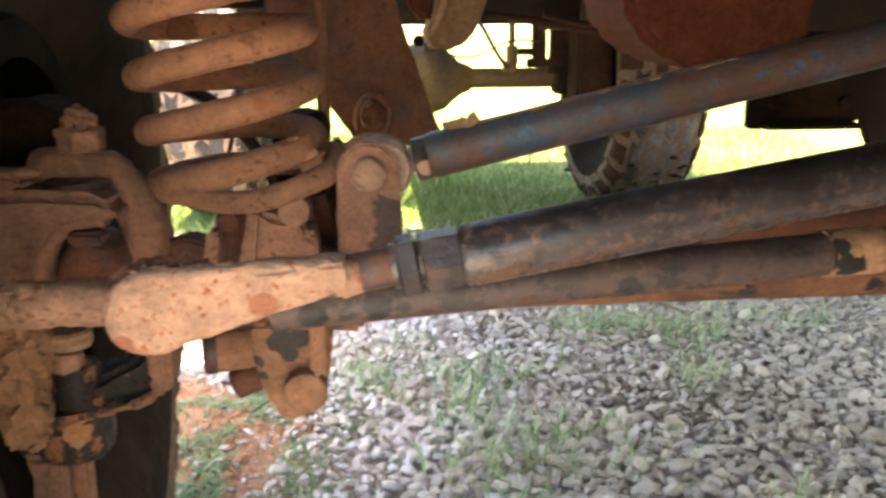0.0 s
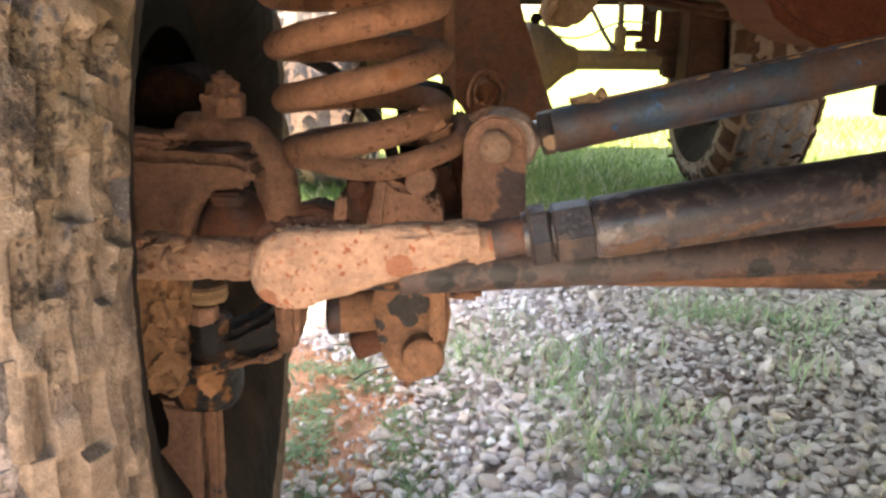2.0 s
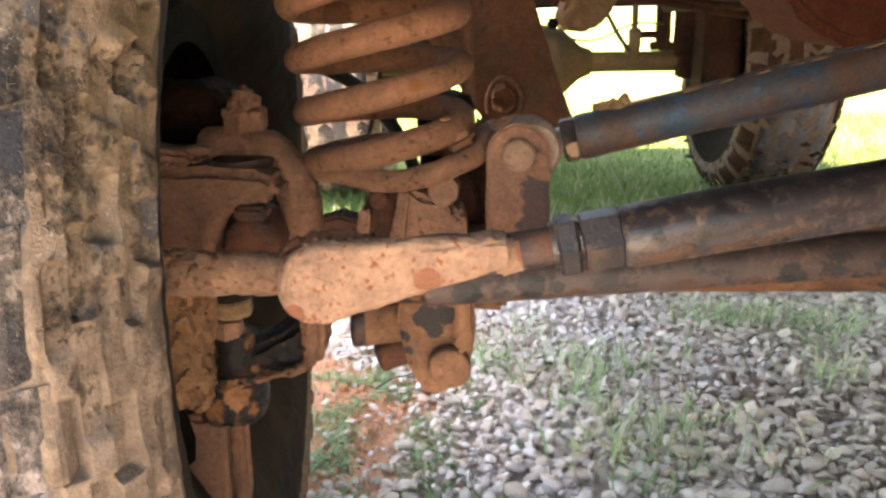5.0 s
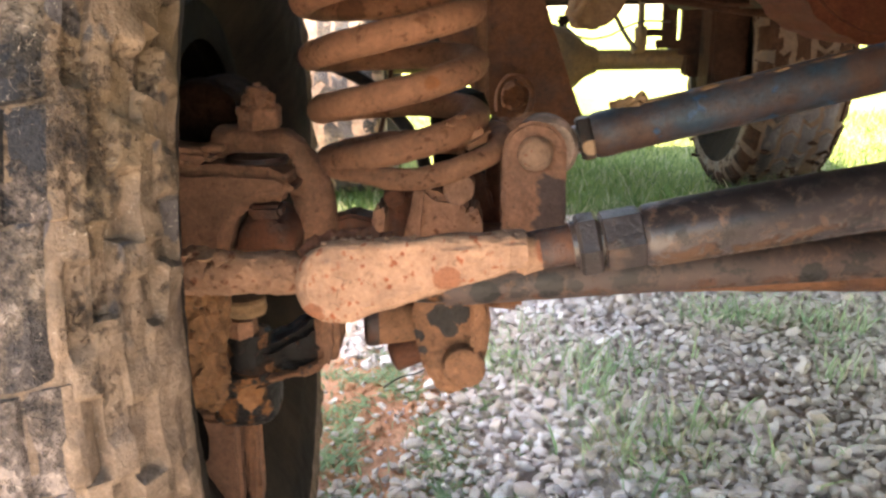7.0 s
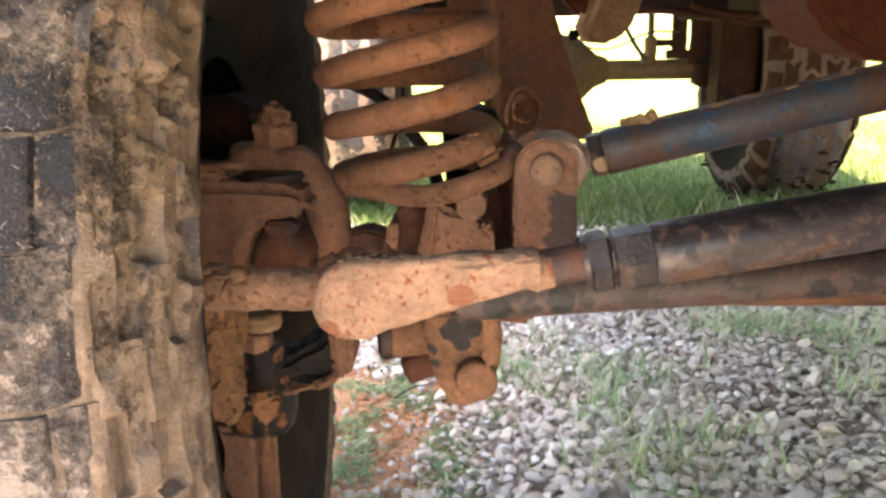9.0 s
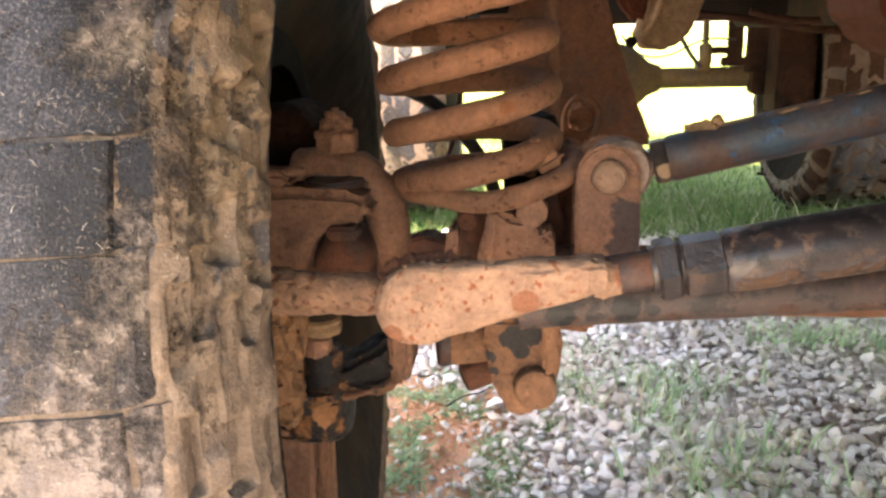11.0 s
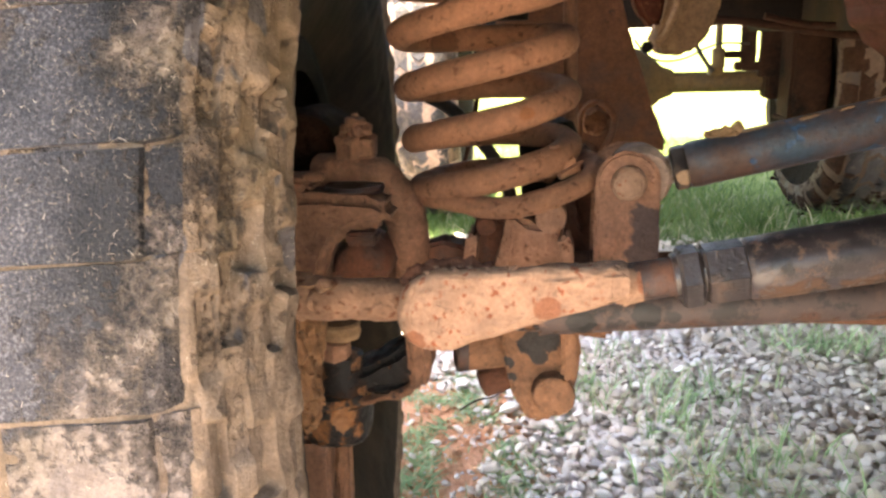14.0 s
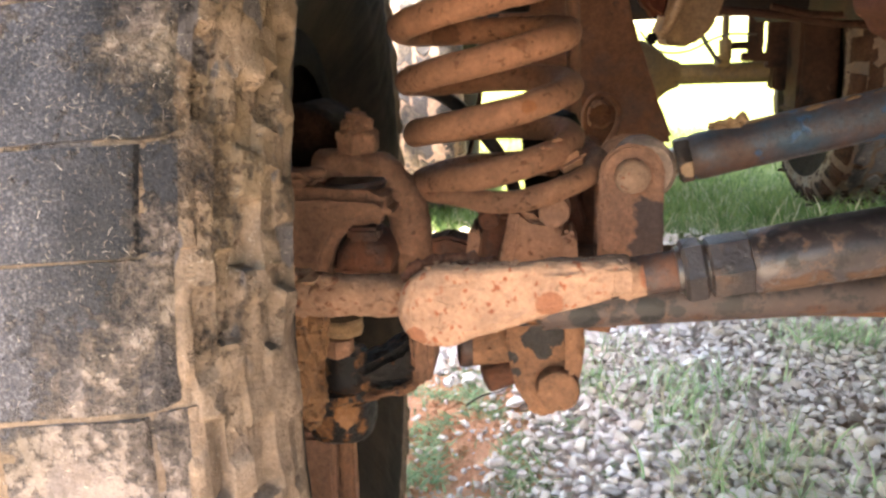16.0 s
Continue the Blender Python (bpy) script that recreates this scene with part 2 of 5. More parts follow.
m_can = grimy("beige dusty casting", (0.1132, 0.06216, 0.03256), (0.2065, 0.1243, 0.06808), 0.7, None, s=12, bumps=0.4, shift=15)
m_frame = grimy("dusty black chassis", (0.007, 0.005, 0.0037), (0.0265, 0.0150, 0.0078), 0.40, None, s=8, bumps=0.4, shift=16, base_rough=0.85, spec=0.10)
m_rear = grimy("dusty olive brown axle", (0.05525, 0.03655, 0.01615), (0.1148, 0.0748, 0.0306), 0.55, None, s=8, bumps=0.4, shift=17)
m_hose = grimy("black hose rubber", (0.02, 0.018, 0.017), (0.10, 0.06, 0.035), 0.3, None, s=20, bumps=0.2, shift=18)
m_shaded_mud = grimy("tread mud darkened for shade", (0.008, 0.006, 0.005), (0.030, 0.0150, 0.0095), 0.6, None, s=9, base_rough=0.95, spec=0.08, bumps=1.0, shift=27)
m_pale = grimy("pale dried clay", (0.13, 0.092, 0.074), (0.28, 0.200, 0.162), 0.62, None, s=22, bumps=0.6, shift=33)
m_shaded_groove = grimy("groove mud darkened for shade", (0.026, 0.0165, 0.0108), (0.072, 0.046, 0.0300), 0.6, None, s=14, bumps=0.8, shift=37)
m_dusty = grimy("grey dust on steel", (0.11, 0.065, 0.045), (0.27, 0.185, 0.145), 0.62, None, s=22, bumps=0.5, shift=35)
m_bright = grimy("worn bright thread", (0.45, 0.42, 0.40), (0.40, 0.22, 0.12), 0.42, None, s=40, base_rough=0.3, bumps=0.3, metal=0.6, shift=19)


def rubber_mat(name, cover, shift=0.0, warm=(1.0, 1.0, 1.0), calm=1.0, creep=0.0):
    """Black rubber under a grainy film of dust, straw and dried clay."""
    m = Mat(name)
    n1, n2, n3 = m.noise(13, 8, 0.68, shift), m.noise(150, 5, 0.75, shift + 3), m.noise(520, 3, 0.7, shift)
    sep = m.node("ShaderNodeSeparateXYZ", Vector=m.pos)
    low = m.math("MULTIPLY", m.step(sep.outputs[2], 0.565, 0.485, 0.0, 0.22), m.step(sep.outputs[1], 1.6, 1.4))
    broad = m.math("MULTIPLY", m.math("SUBTRACT", m.noise(5, 2, 0.5, shift), 0.5), 0.6)
    grain = m.math("MULTIPLY", m.math("SUBTRACT", n2, 0.5), 0.62)
    across = m.node("ShaderNodeSeparateXYZ", Vector=m.node("ShaderNodeTexCoord").outputs["Object"]).outputs[0]
    worn = m.math("ADD", across, m.math("MULTIPLY", m.math("SUBTRACT", m.noise(11, 4, 0.6, shift + 24), 0.5), 0.11))
    low = m.math("MULTIPLY", low, m.step(worn, 0.030, 0.068, 0.35, 1.0))
    spread = m.math("MAXIMUM", low, m.step(worn, 0.092, 0.126, 0.0, creep))
    film = m.step(m.math("ADD", m.math("ADD", m.math("ADD", n1, spread), broad), grain), 0.60 - cover * 0.35, 0.78 - cover * 0.35)
    dusty = m.step(m.noise(7, 4, 0.6, shift + 14), 0.36, 0.62, 0.26, 0.85)
    dusty = m.math("MULTIPLY", dusty, m.step(worn, 0.095, 0.055, 0.14, 1.2))
    flecks = m.step(m.noise(560, 4, 0.8, shift + 13), 0.50, 0.64)
    fibre = m.math("MAXIMUM", m.step(m.noise(230, 1, 0.4, shift + 8, (1, 1, 6)), 0.70, 0.74), m.step(m.noise(200, 1, 0.4, shift + 18, (6, 1, 1.6)), 0.70, 0.74))
    fibre = m.math("MULTIPLY", fibre, m.step(m.noise(20, 3, 0.5, shift + 5), 0.42, 0.60, 0.0, 0.4))
    crumbs = m.step(m.noise(75, 6, 0.75, shift + 6), 0.42, 0.60)
    def tint(r, g, b):
        return (r * warm[0], g * warm[1], b * warm[2])

    clay = m.mix(m.math("MULTIPLY", crumbs, calm), tint(0.118, 0.092, 0.078), tint(0.200, 0.157, 0.135))
    clay = m.mix(m.step(m.noise(18, 5, 0.65, shift + 16), 0.50, 0.68), clay, tint(0.240, 0.190, 0.164))
    clay = m.mix(m.step(m.noise(10, 4, 0.6, shift + 36), 0.46, 0.60, 0.0, 0.75), clay, tint(0.120, 0.093, 0.066))
    clay = m.mix(m.math("MULTIPLY", m.step(m.noise(26, 6, 0.7, shift + 26), 0.57, 0.64), calm), clay, (0.040, 0.035, 0.031))
    bared = m.step(m.noise(34, 2, 0.4, shift + 46, (1.5, 1.0, 0.7)), 0.595, 0.625, 0.0, 0.82)
    clay = m.mix(bared, clay, (0.044, 0.043, 0.048))
    clay = m.mix(m.math("MULTIPLY", low, 4.0), clay, m.mix(crumbs, tint(0.118, 0.092, 0.081), tint(0.196, 0.157, 0.139)))
    col = m.mix(m.math("MULTIPLY", flecks, dusty), (0.0036, 0.0039, 0.0054), (0.150, 0.140, 0.148))
    col = m.mix(m.math("MULTIPLY", dusty, 0.27), col, (0.112, 0.112, 0.136))
    col = m.mix(film, col, clay)
    col = m.mix(fibre, col, (0.34, 0.29, 0.23))
    col = m.scaled(col, m.step(n3, 0.2, 0.8, 0.75, 1.25))
    cake = m.noise(42, 6, 0.7, shift + 12)
    m.bump(m.math("ADD", m.math("ADD", m.math("ADD", m.math("MULTIPLY", film, 0.6), m.math("MULTIPLY", m.math("MULTIPLY", cake, film), 1.3)), m.math("MULTIPLY", n2, 0.35)), m.math("MULTIPLY", n3, 0.3)), 1.0, 0.0030)
    return m.done(col, m.step(film, 0, 1, 0.62, 0.95), 0.0, 0.22)


m_lug = rubber_mat("black tread rubber with clay dust", 0.25, warm=(0.92, 0.94, 0.97), creep=0.06)
m_lug_mud = rubber_mat("tread rubber under clay", 0.84, 5, (0.80, 0.725, 0.615), 0.8, 0.07)
m_carcass = rubber_mat("clay packed tyre wall", 0.84, 5, (0.80, 0.725, 0.615), 0.8, 0.07)


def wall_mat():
    m = Mat("dusty tyre wall darkened for shade")
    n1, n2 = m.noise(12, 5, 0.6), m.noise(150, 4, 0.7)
    # Dust tones lowered so that the wheel well's shade sits in the colour.
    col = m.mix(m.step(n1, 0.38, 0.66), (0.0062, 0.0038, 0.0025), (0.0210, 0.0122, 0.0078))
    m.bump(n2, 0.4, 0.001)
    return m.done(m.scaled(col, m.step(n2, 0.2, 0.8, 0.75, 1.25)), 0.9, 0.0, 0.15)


m_wall = wall_mat()


def stone_mat():
    m = Mat("river gravel")
    isl = m.node("ShaderNodeNewGeometry").outputs["Random Per Island"]
    ramp = m.node("ShaderNodeValToRGB", Fac=isl)
    stops = [(0.0, (0.78, 0.73, 0.72)), (0.2, (0.66, 0.59, 0.58)), (0.36, (0.80, 0.74, 0.72)), (0.52, (0.58, 0.48, 0.43)), (0.64, (0.72, 0.62, 0.56)), (0.78, (0.54, 0.49, 0.50)), (0.9, (0.83, 0.79, 0.78)), (1.0, (0.62, 0.48, 0.39))]
    els = ramp.color_ramp.elements
    while len(els) < len(stops):
        els.new(0.5)
    for e, (p, c) in zip(els, stops):
        e.position, e.color = p, (*c, 1)
    n1, n2 = m.noise(45, 5, 0.6), m.noise(300, 4, 0.7)
    col = m.mix(m.step(n1, 0.55, 0.75, 0, 0.45), ramp.outputs[0], (0.46, 0.33, 0.25))
    col = m.mix(m.step(m.noise(4.5, 4, 0.6, 6), 0.48, 0.66, 0, 0.55), col, m.mix(isl, (0.50, 0.37, 0.30), (0.66, 0.53, 0.44)))
    # Darker, browner to the right: part dirt, part light fall-off put into colour.
    across = m.node("ShaderNodeSeparateXYZ", Vector=m.pos).outputs[0]
    dusty = m.step(m.math("ADD", across, m.math("MULTIPLY", m.math("SUBTRACT", m.noise(3, 4, 0.6, 2), 0.5), 0.6)), 0.20, 0.66, 0.0, 0.85)
    col = m.mix(dusty, col, m.mix(isl, (0.41, 0.345, 0.275), (0.60, 0.520, 0.430)))
    col = m.scaled(col, m.step(n2, 0.2, 0.8, 0.80, 1.16))
    m.bump(n2, 0.3, 0.001)
    return m.done(col, 0.72, 0, 0.35)


def ground_mat():
    m = Mat("red soil and turf")
    sep = m.node("ShaderNodeSeparateXYZ", Vector=m.pos)
    n1, n2, n3 = m.noise(3.2, 6, 0.65), m.noise(34, 6, 0.7), m.noise(210, 4, 0.7)
    far = m.step(m.math("ADD", sep.outputs[1], m.math("MULTIPLY", n1, 0.9)), 2.9, 3.5)
    soil = m.mix(m.step(n2, 0.35, 0.65), (0.84, 0.47, 0.305), (0.72, 0.355, 0.215))
    grit = m.mix(m.step(n2, 0.35, 0.65), (0.70, 0.61, 0.54), (0.58, 0.49, 0.42))
    wob = m.math("MULTIPLY", m.math("SUBTRACT", n1, 0.5), 0.5)
    px, py = m.math("ADD", sep.outputs[0], wob), m.math("ADD", sep.outputs[1], wob)
    bare = m.math("MULTIPLY", m.math("MULTIPLY", m.step(px, 0.04, -0.06), m.step(px, -0.65, -0.55)), m.math("MULTIPLY", m.step(py, 1.82, 1.72), m.step(py, 0.9, 1.0)))
    hollow = m.t.nodes.new("ShaderNodeVectorMath")
    hollow.operation = "DISTANCE"
    m.put(hollow, "0", m.pos)
    hollow.inputs[1].default_value = (0.60, 1.55, 0)
    grit = m.mix(m.step(m.math("ADD", hollow.outputs["Value"], wob), 0.17, 0.10), grit, (0.36, 0.26, 0.20))
    near = m.mix(bare, grit, soil)
    big = m.noise(0.6, 5, 0.6, 4)
    turf = m.mix(m.step(n2, 0.3, 0.7), (0.13, 0.20, 0.045), (0.21, 0.27, 0.07))
    turf = m.mix(m.step(big, 0.45, 0.65), turf, (0.33, 0.34, 0.12))
    col = m.scaled(m.mix(far, near, turf), m.step(n3, 0.2, 0.8, 0.7, 1.25))
    m.bump(m.math("ADD", n2, n3), 0.8, 0.012)
    return m.done(col, 0.95, 0, 0.2)


def leaf_mat(name, a, b, dry):
    m = Mat(name)
    isl = m.node("ShaderNodeNewGeometry").outputs["Random Per Island"]
    col = m.mix(isl, a, b)
    col = m.mix(m.step(isl, 0.86, 0.90), col, dry)
    col = m.scaled(col, m.step(m.noise(60, 3, 0.6), 0.3, 0.7, 0.75, 1.25))
    m.done(col, 0.55, 0, 0.35)
    tr = m.node("ShaderNodeBsdfTranslucent", Color=col)
    mixer = m.node("ShaderNodeMixShader", Fac=0.45)
    m.t.links.new(m.b.outputs[0], mixer.inputs[1])
    m.t.links.new(tr.outputs[0], mixer.inputs[2])
    m.t.links.new(mixer.outputs[0], m.t.nodes["Material Output"].inputs[0])
    return m.m


m_stone, m_ground = stone_mat(), ground_mat()
m_grass = leaf_mat("meadow grass", (0.048, 0.108, 0.030), (0.150, 0.225, 0.078), (0.40, 0.36, 0.25))
m_fibre = leaf_mat("straw fibre", (0.13, 0.10, 0.08), (0.24, 0.195, 0.16), (0.38, 0.33, 0.28))
m_straw = leaf_mat("dry straw", (0.48, 0.38, 0.24), (0.66, 0.56, 0.40), (0.70, 0.62, 0.48))
m_weed = leaf_mat("weeds", (0.25, 0.40, 0.215), (0.46, 0.56, 0.340), (0.66, 0.58, 0.42))


# ---------------------------------------------------------------- mesh helpers
def mesh_of(bm, name, material, smooth=35):
    bmesh.ops.recalc_face_normals(bm, faces=bm.faces)
    me = bpy.data.meshes.new(name)
    bm.to_mesh(me)
    bm.free()
    me.materials.append(material)
    if smooth:
        for p in me.polygons:
            p.use_smooth = True
        me.set_sharp_from_angle(angle=radians(smooth))
    return me


def part(name, bm, material, parent, label="", smooth=35):
    """One mesh object under a thing or a part, given in the thing's own coordinates."""
    smooth = 75 if material in (m_clay, m_tan, m_clay_dark, m_yoke, m_lower) else smooth
    ob = new(name, mesh_of(bm, name, material, smooth))
    ob.parent = parent
    if label:
        ob["label"] = label
    if name == "clay_crust":
        ob["kind"] = "stuff"
    return ob


def thing(name, place, label, category, group="", rz=0.0):
    """An Empty at a thing's base."""
    ob = new(name)
    ob.empty_display_size = 0.05
    ob.matrix_world = pose(*place, 0, 0, rz)
    return tagged(ob, label, category, group)


def at(bm, ob):
    """Moves a bmesh given in world coordinates into the coordinates of an unturned thing."""
    bmesh.ops.translate(bm, vec=-ob.location, verts=bm.verts)
    return bm


def add(*bms):
    """Joins bmeshes into the first."""
    first = bms[0]
    for b in bms[1:]:
        me = bpy.data.meshes.new("tmp")
        b.to_mesh(me)
        b.free()
        first.from_mesh(me)
        bpy.data.meshes.remove(me)
    return first


def sweep(points, radii, seg=20, caps=True, flat=1.0, closed=False):
    """A tube along points; radii one for each; flat squeezes it along its second cross axis."""
    bm = bmesh.new()
    pts = [Vector(p) for p in points]
    rings, up = [], None
    for i, p in enumerate(pts):
        d = (pts[min(i + 1, len(pts) - 1)] - pts[max(i - 1, 0)]).normalized()
        if up is None:
            up = Vector((0, 0, 1)) if abs(d.z) < 0.9 else Vector((0, 1, 0))
        side = d.cross(up).normalized()
        up = side.cross(d).normalized()
        r = radii[i] if not isinstance(radii, (int, float)) else radii
        rings.append([bm.verts.new(p + r * (math.cos(a) * side * flat + math.sin(a) * up)) for a in (2 * math.pi * k / seg for k in range(seg))])
    for a, b in zip(rings, rings[1:]):
        for k in range(seg):
            bm.faces.new((a[k], a[(k + 1) % seg], b[(k + 1) % seg], b[k]))
    if caps:
        bm.faces.new(rings[0])
        bm.faces.new(rings[-1][::-1])
    return bm


def line(a, b, n):
    a, b = Vector(a), Vector(b)
    return [a.lerp(b, i / (n - 1)) for i in range(n)]


def curve(points, n=8):
    """A smooth line through points."""
    p = [Vector(q) for q in points]
    p = [2 * p[0] - p[1], *p, 2 * p[-1] - p[-2]]
    out = []
    for i in range(1, len(p) - 2):
        for k in range(n):
            t = k / n
            out.append(0.5 * (2 * p[i] + (p[i + 1] - p[i - 1]) * t + (2 * p[i - 1] - 5 * p[i] + 4 * p[i + 1] - p[i + 2]) * t * t + (3 * p[i] - p[i - 1] - 3 * p[i + 1] + p[i + 2]) * t ** 3))
    return [*out, p[-2]]


def lathe(profile, seg, axis="x"):
    """A turned body: profile rows of (distance along the axis, radius)."""
    bm = bmesh.new()
    rings = []
    for h, r in profile:
        ring = []
        for k in range(seg):
            c, s = r * math.cos(2 * math.pi * k / seg), r * math.sin(2 * math.pi * k / seg)
            ring.append(bm.verts.new({"x": (h, c, s), "y": (c, h, s), "z": (c, s, h)}[axis]))
        rings.append(ring)
    for a, b in zip(rings, rings[1:]):
        for k in range(seg):
            bm.faces.new((a[k], a[(k + 1) % seg], b[(k + 1) % seg], b[k]))
    for ring in (rings[0], rings[-1]):
        if (ring[0].co - ring[seg // 2].co).length > 1e-4:
            bm.faces.new(ring)
    return bm


def prism(outline, y0, y1, bevel=0.004, rounds=2):
    """A plate: an outline in x and z, between two depths, its edges rounded."""
    bm = bmesh.new()
    f = bm.faces.new([bm.verts.new((x, y0, z)) for x, z in outline])
    out = bmesh.ops.extrude_face_region(bm, geom=[f])
    bmesh.ops.translate(bm, vec=(0, y1 - y0, 0), verts=[v for v in out["geom"] if isinstance(v, bmesh.types.BMVert)])
    if bevel:
        bmesh.ops.bevel(bm, geom=bm.edges[:], offset=bevel, segments=rounds, affect="EDGES", clamp_overlap=True)
    return bm


def block(centre, size, bevel=0.004, turn=(0, 0, 0)):
    bm = bmesh.new()
    bmesh.ops.create_cube(bm, size=1)
    bmesh.ops.scale(bm, vec=size, verts=bm.verts)
    if bevel:
        bmesh.ops.bevel(bm, geom=bm.edges[:], offset=bevel, segments=2, affect="EDGES", clamp_overlap=True)
    bm.transform(pose(*centre, *turn))
    return bm


def hexa(centre, direction, r, length, bevel=0.0015):
    """A hexagon nut or bolt head along a direction."""
    bm = lathe([(-length / 2, r * 0.9), (-length / 2 + bevel * 1.5, r), (length / 2 - bevel * 1.5, r), (length / 2, r * 0.9)], 6)
    bm.transform(Matrix.Translation(centre) @ Vector(direction).to_track_quat("X", "Z").to_matrix().to_4x4())
    return bm


def stud(centre, direction, r, length, dome=0.25, seg=20):
    """A round bolt head, boss or pin with rounded rims."""
    e = r * dome
    bm = lathe([(-length / 2, r), (length / 2 - e, r), (length / 2 - e * 0.3, r * 0.93), (length / 2, r * 0.7), (length / 2 + e * 0.15, r * 0.05)], seg)
    bm.transform(Matrix.Translation(centre) @ Vector(direction).to_track_quat("X", "Z").to_matrix().to_4x4())
    return bm


def roughen(bm, amp, freq, cuts=0, seed=0.0, edge=0.0042, flake=0.0):
    """Uneven surface: lumps of dried clay or casting; flake adds a crust that has broken away in places."""
    for _ in range(cuts):
        bmesh.ops.triangulate(bm, faces=bm.faces)
        long_edges = [e for e in bm.edges if e.calc_length() > edge]
        if long_edges:
            bmesh.ops.subdivide_edges(bm, edges=long_edges, cuts=1)
    if cuts:
        bmesh.ops.triangulate(bm, faces=bm.faces)
    bm.normal_update()
    moved = []
    for v in bm.verts:
        p = v.co * freq + Vector((seed, seed * 1.7, -seed))
        d = noise.noise(p) + 0.5 * noise.noise(p * 2.3) + 0.32 * abs(noise.noise(p * 5)) + 0.2 * noise.noise(p * 11)
        if flake:
            k = min(max((noise.noise(p * 0.9 + Vector((7, 3, 1))) + 0.25 * noise.noise(p * 4.1)) * 9, 0), 1)
            d += flake * k
        moved.append(v.co + v.normal * amp * d)
    for v, co in zip(bm.verts, moved):
        v.co = co
    return bm


def clods(places, size, seed):
    """Crumbs of clay sitting on a part."""
    rnd = random.Random(seed)
    out = bmesh.new()
    for p in places:
        b = bmesh.new()
        bmesh.ops.create_icosphere(b, subdivisions=2, radius=size * rnd.uniform(0.6, 1.3))
        bmesh.ops.scale(b, vec=(rnd.uniform(0.8, 1.9), rnd.uniform(0.7, 1.2), rnd.uniform(0.35, 0.75)), verts=b.verts)
        roughen(b, size * 0.6, 0.9 / size, 0, rnd.uniform(0, 50))
        bmesh.ops.translate(b, vec=p, verts=b.verts)
        add(out, b)
    return out


# ---------------------------------------------------------------- ground
def ground_z(x, y):
    t = min(max((y - 2.2) / 1.0, 0), 1)
    return 0.025 * t * t * (3 - 2 * t) + 0.006 * noise.noise(Vector((x * 2.2, y * 2.2, 0))) * (1 if abs(x) < 4 and y < 8 else 0)


def build_ground():
    xs = [-600, -200, -60, -20, -8, -4, *np.arange(-2.0, 3.01, 0.1).tolist(), 5, 9, 20, 60, 200, 600]
    ys = [-600, -200, -60, -20, -8, -3, *np.arange(-1.0, 6.01, 0.1).tolist(), 8, 12, 25, 60, 200, 600]
    verts = [(x, y, ground_z(x, y)) for y in ys for x in xs]
    w = len(xs)
    faces = [(j * w + i, j * w + i + 1, (j + 1) * w + i + 1, (j + 1) * w + i) for j in range(len(ys) - 1) for i in range(w - 1)]
    me = bpy.data.meshes.new("ground")
    me.from_pydata(verts, [], faces)
    me.materials.append(m_ground)
    for p in me.polygons:
        p.use_smooth = True
    tagged(new("ground", me), "red clay soil and sunlit turf running to the horizon", "ground", kind="structure")


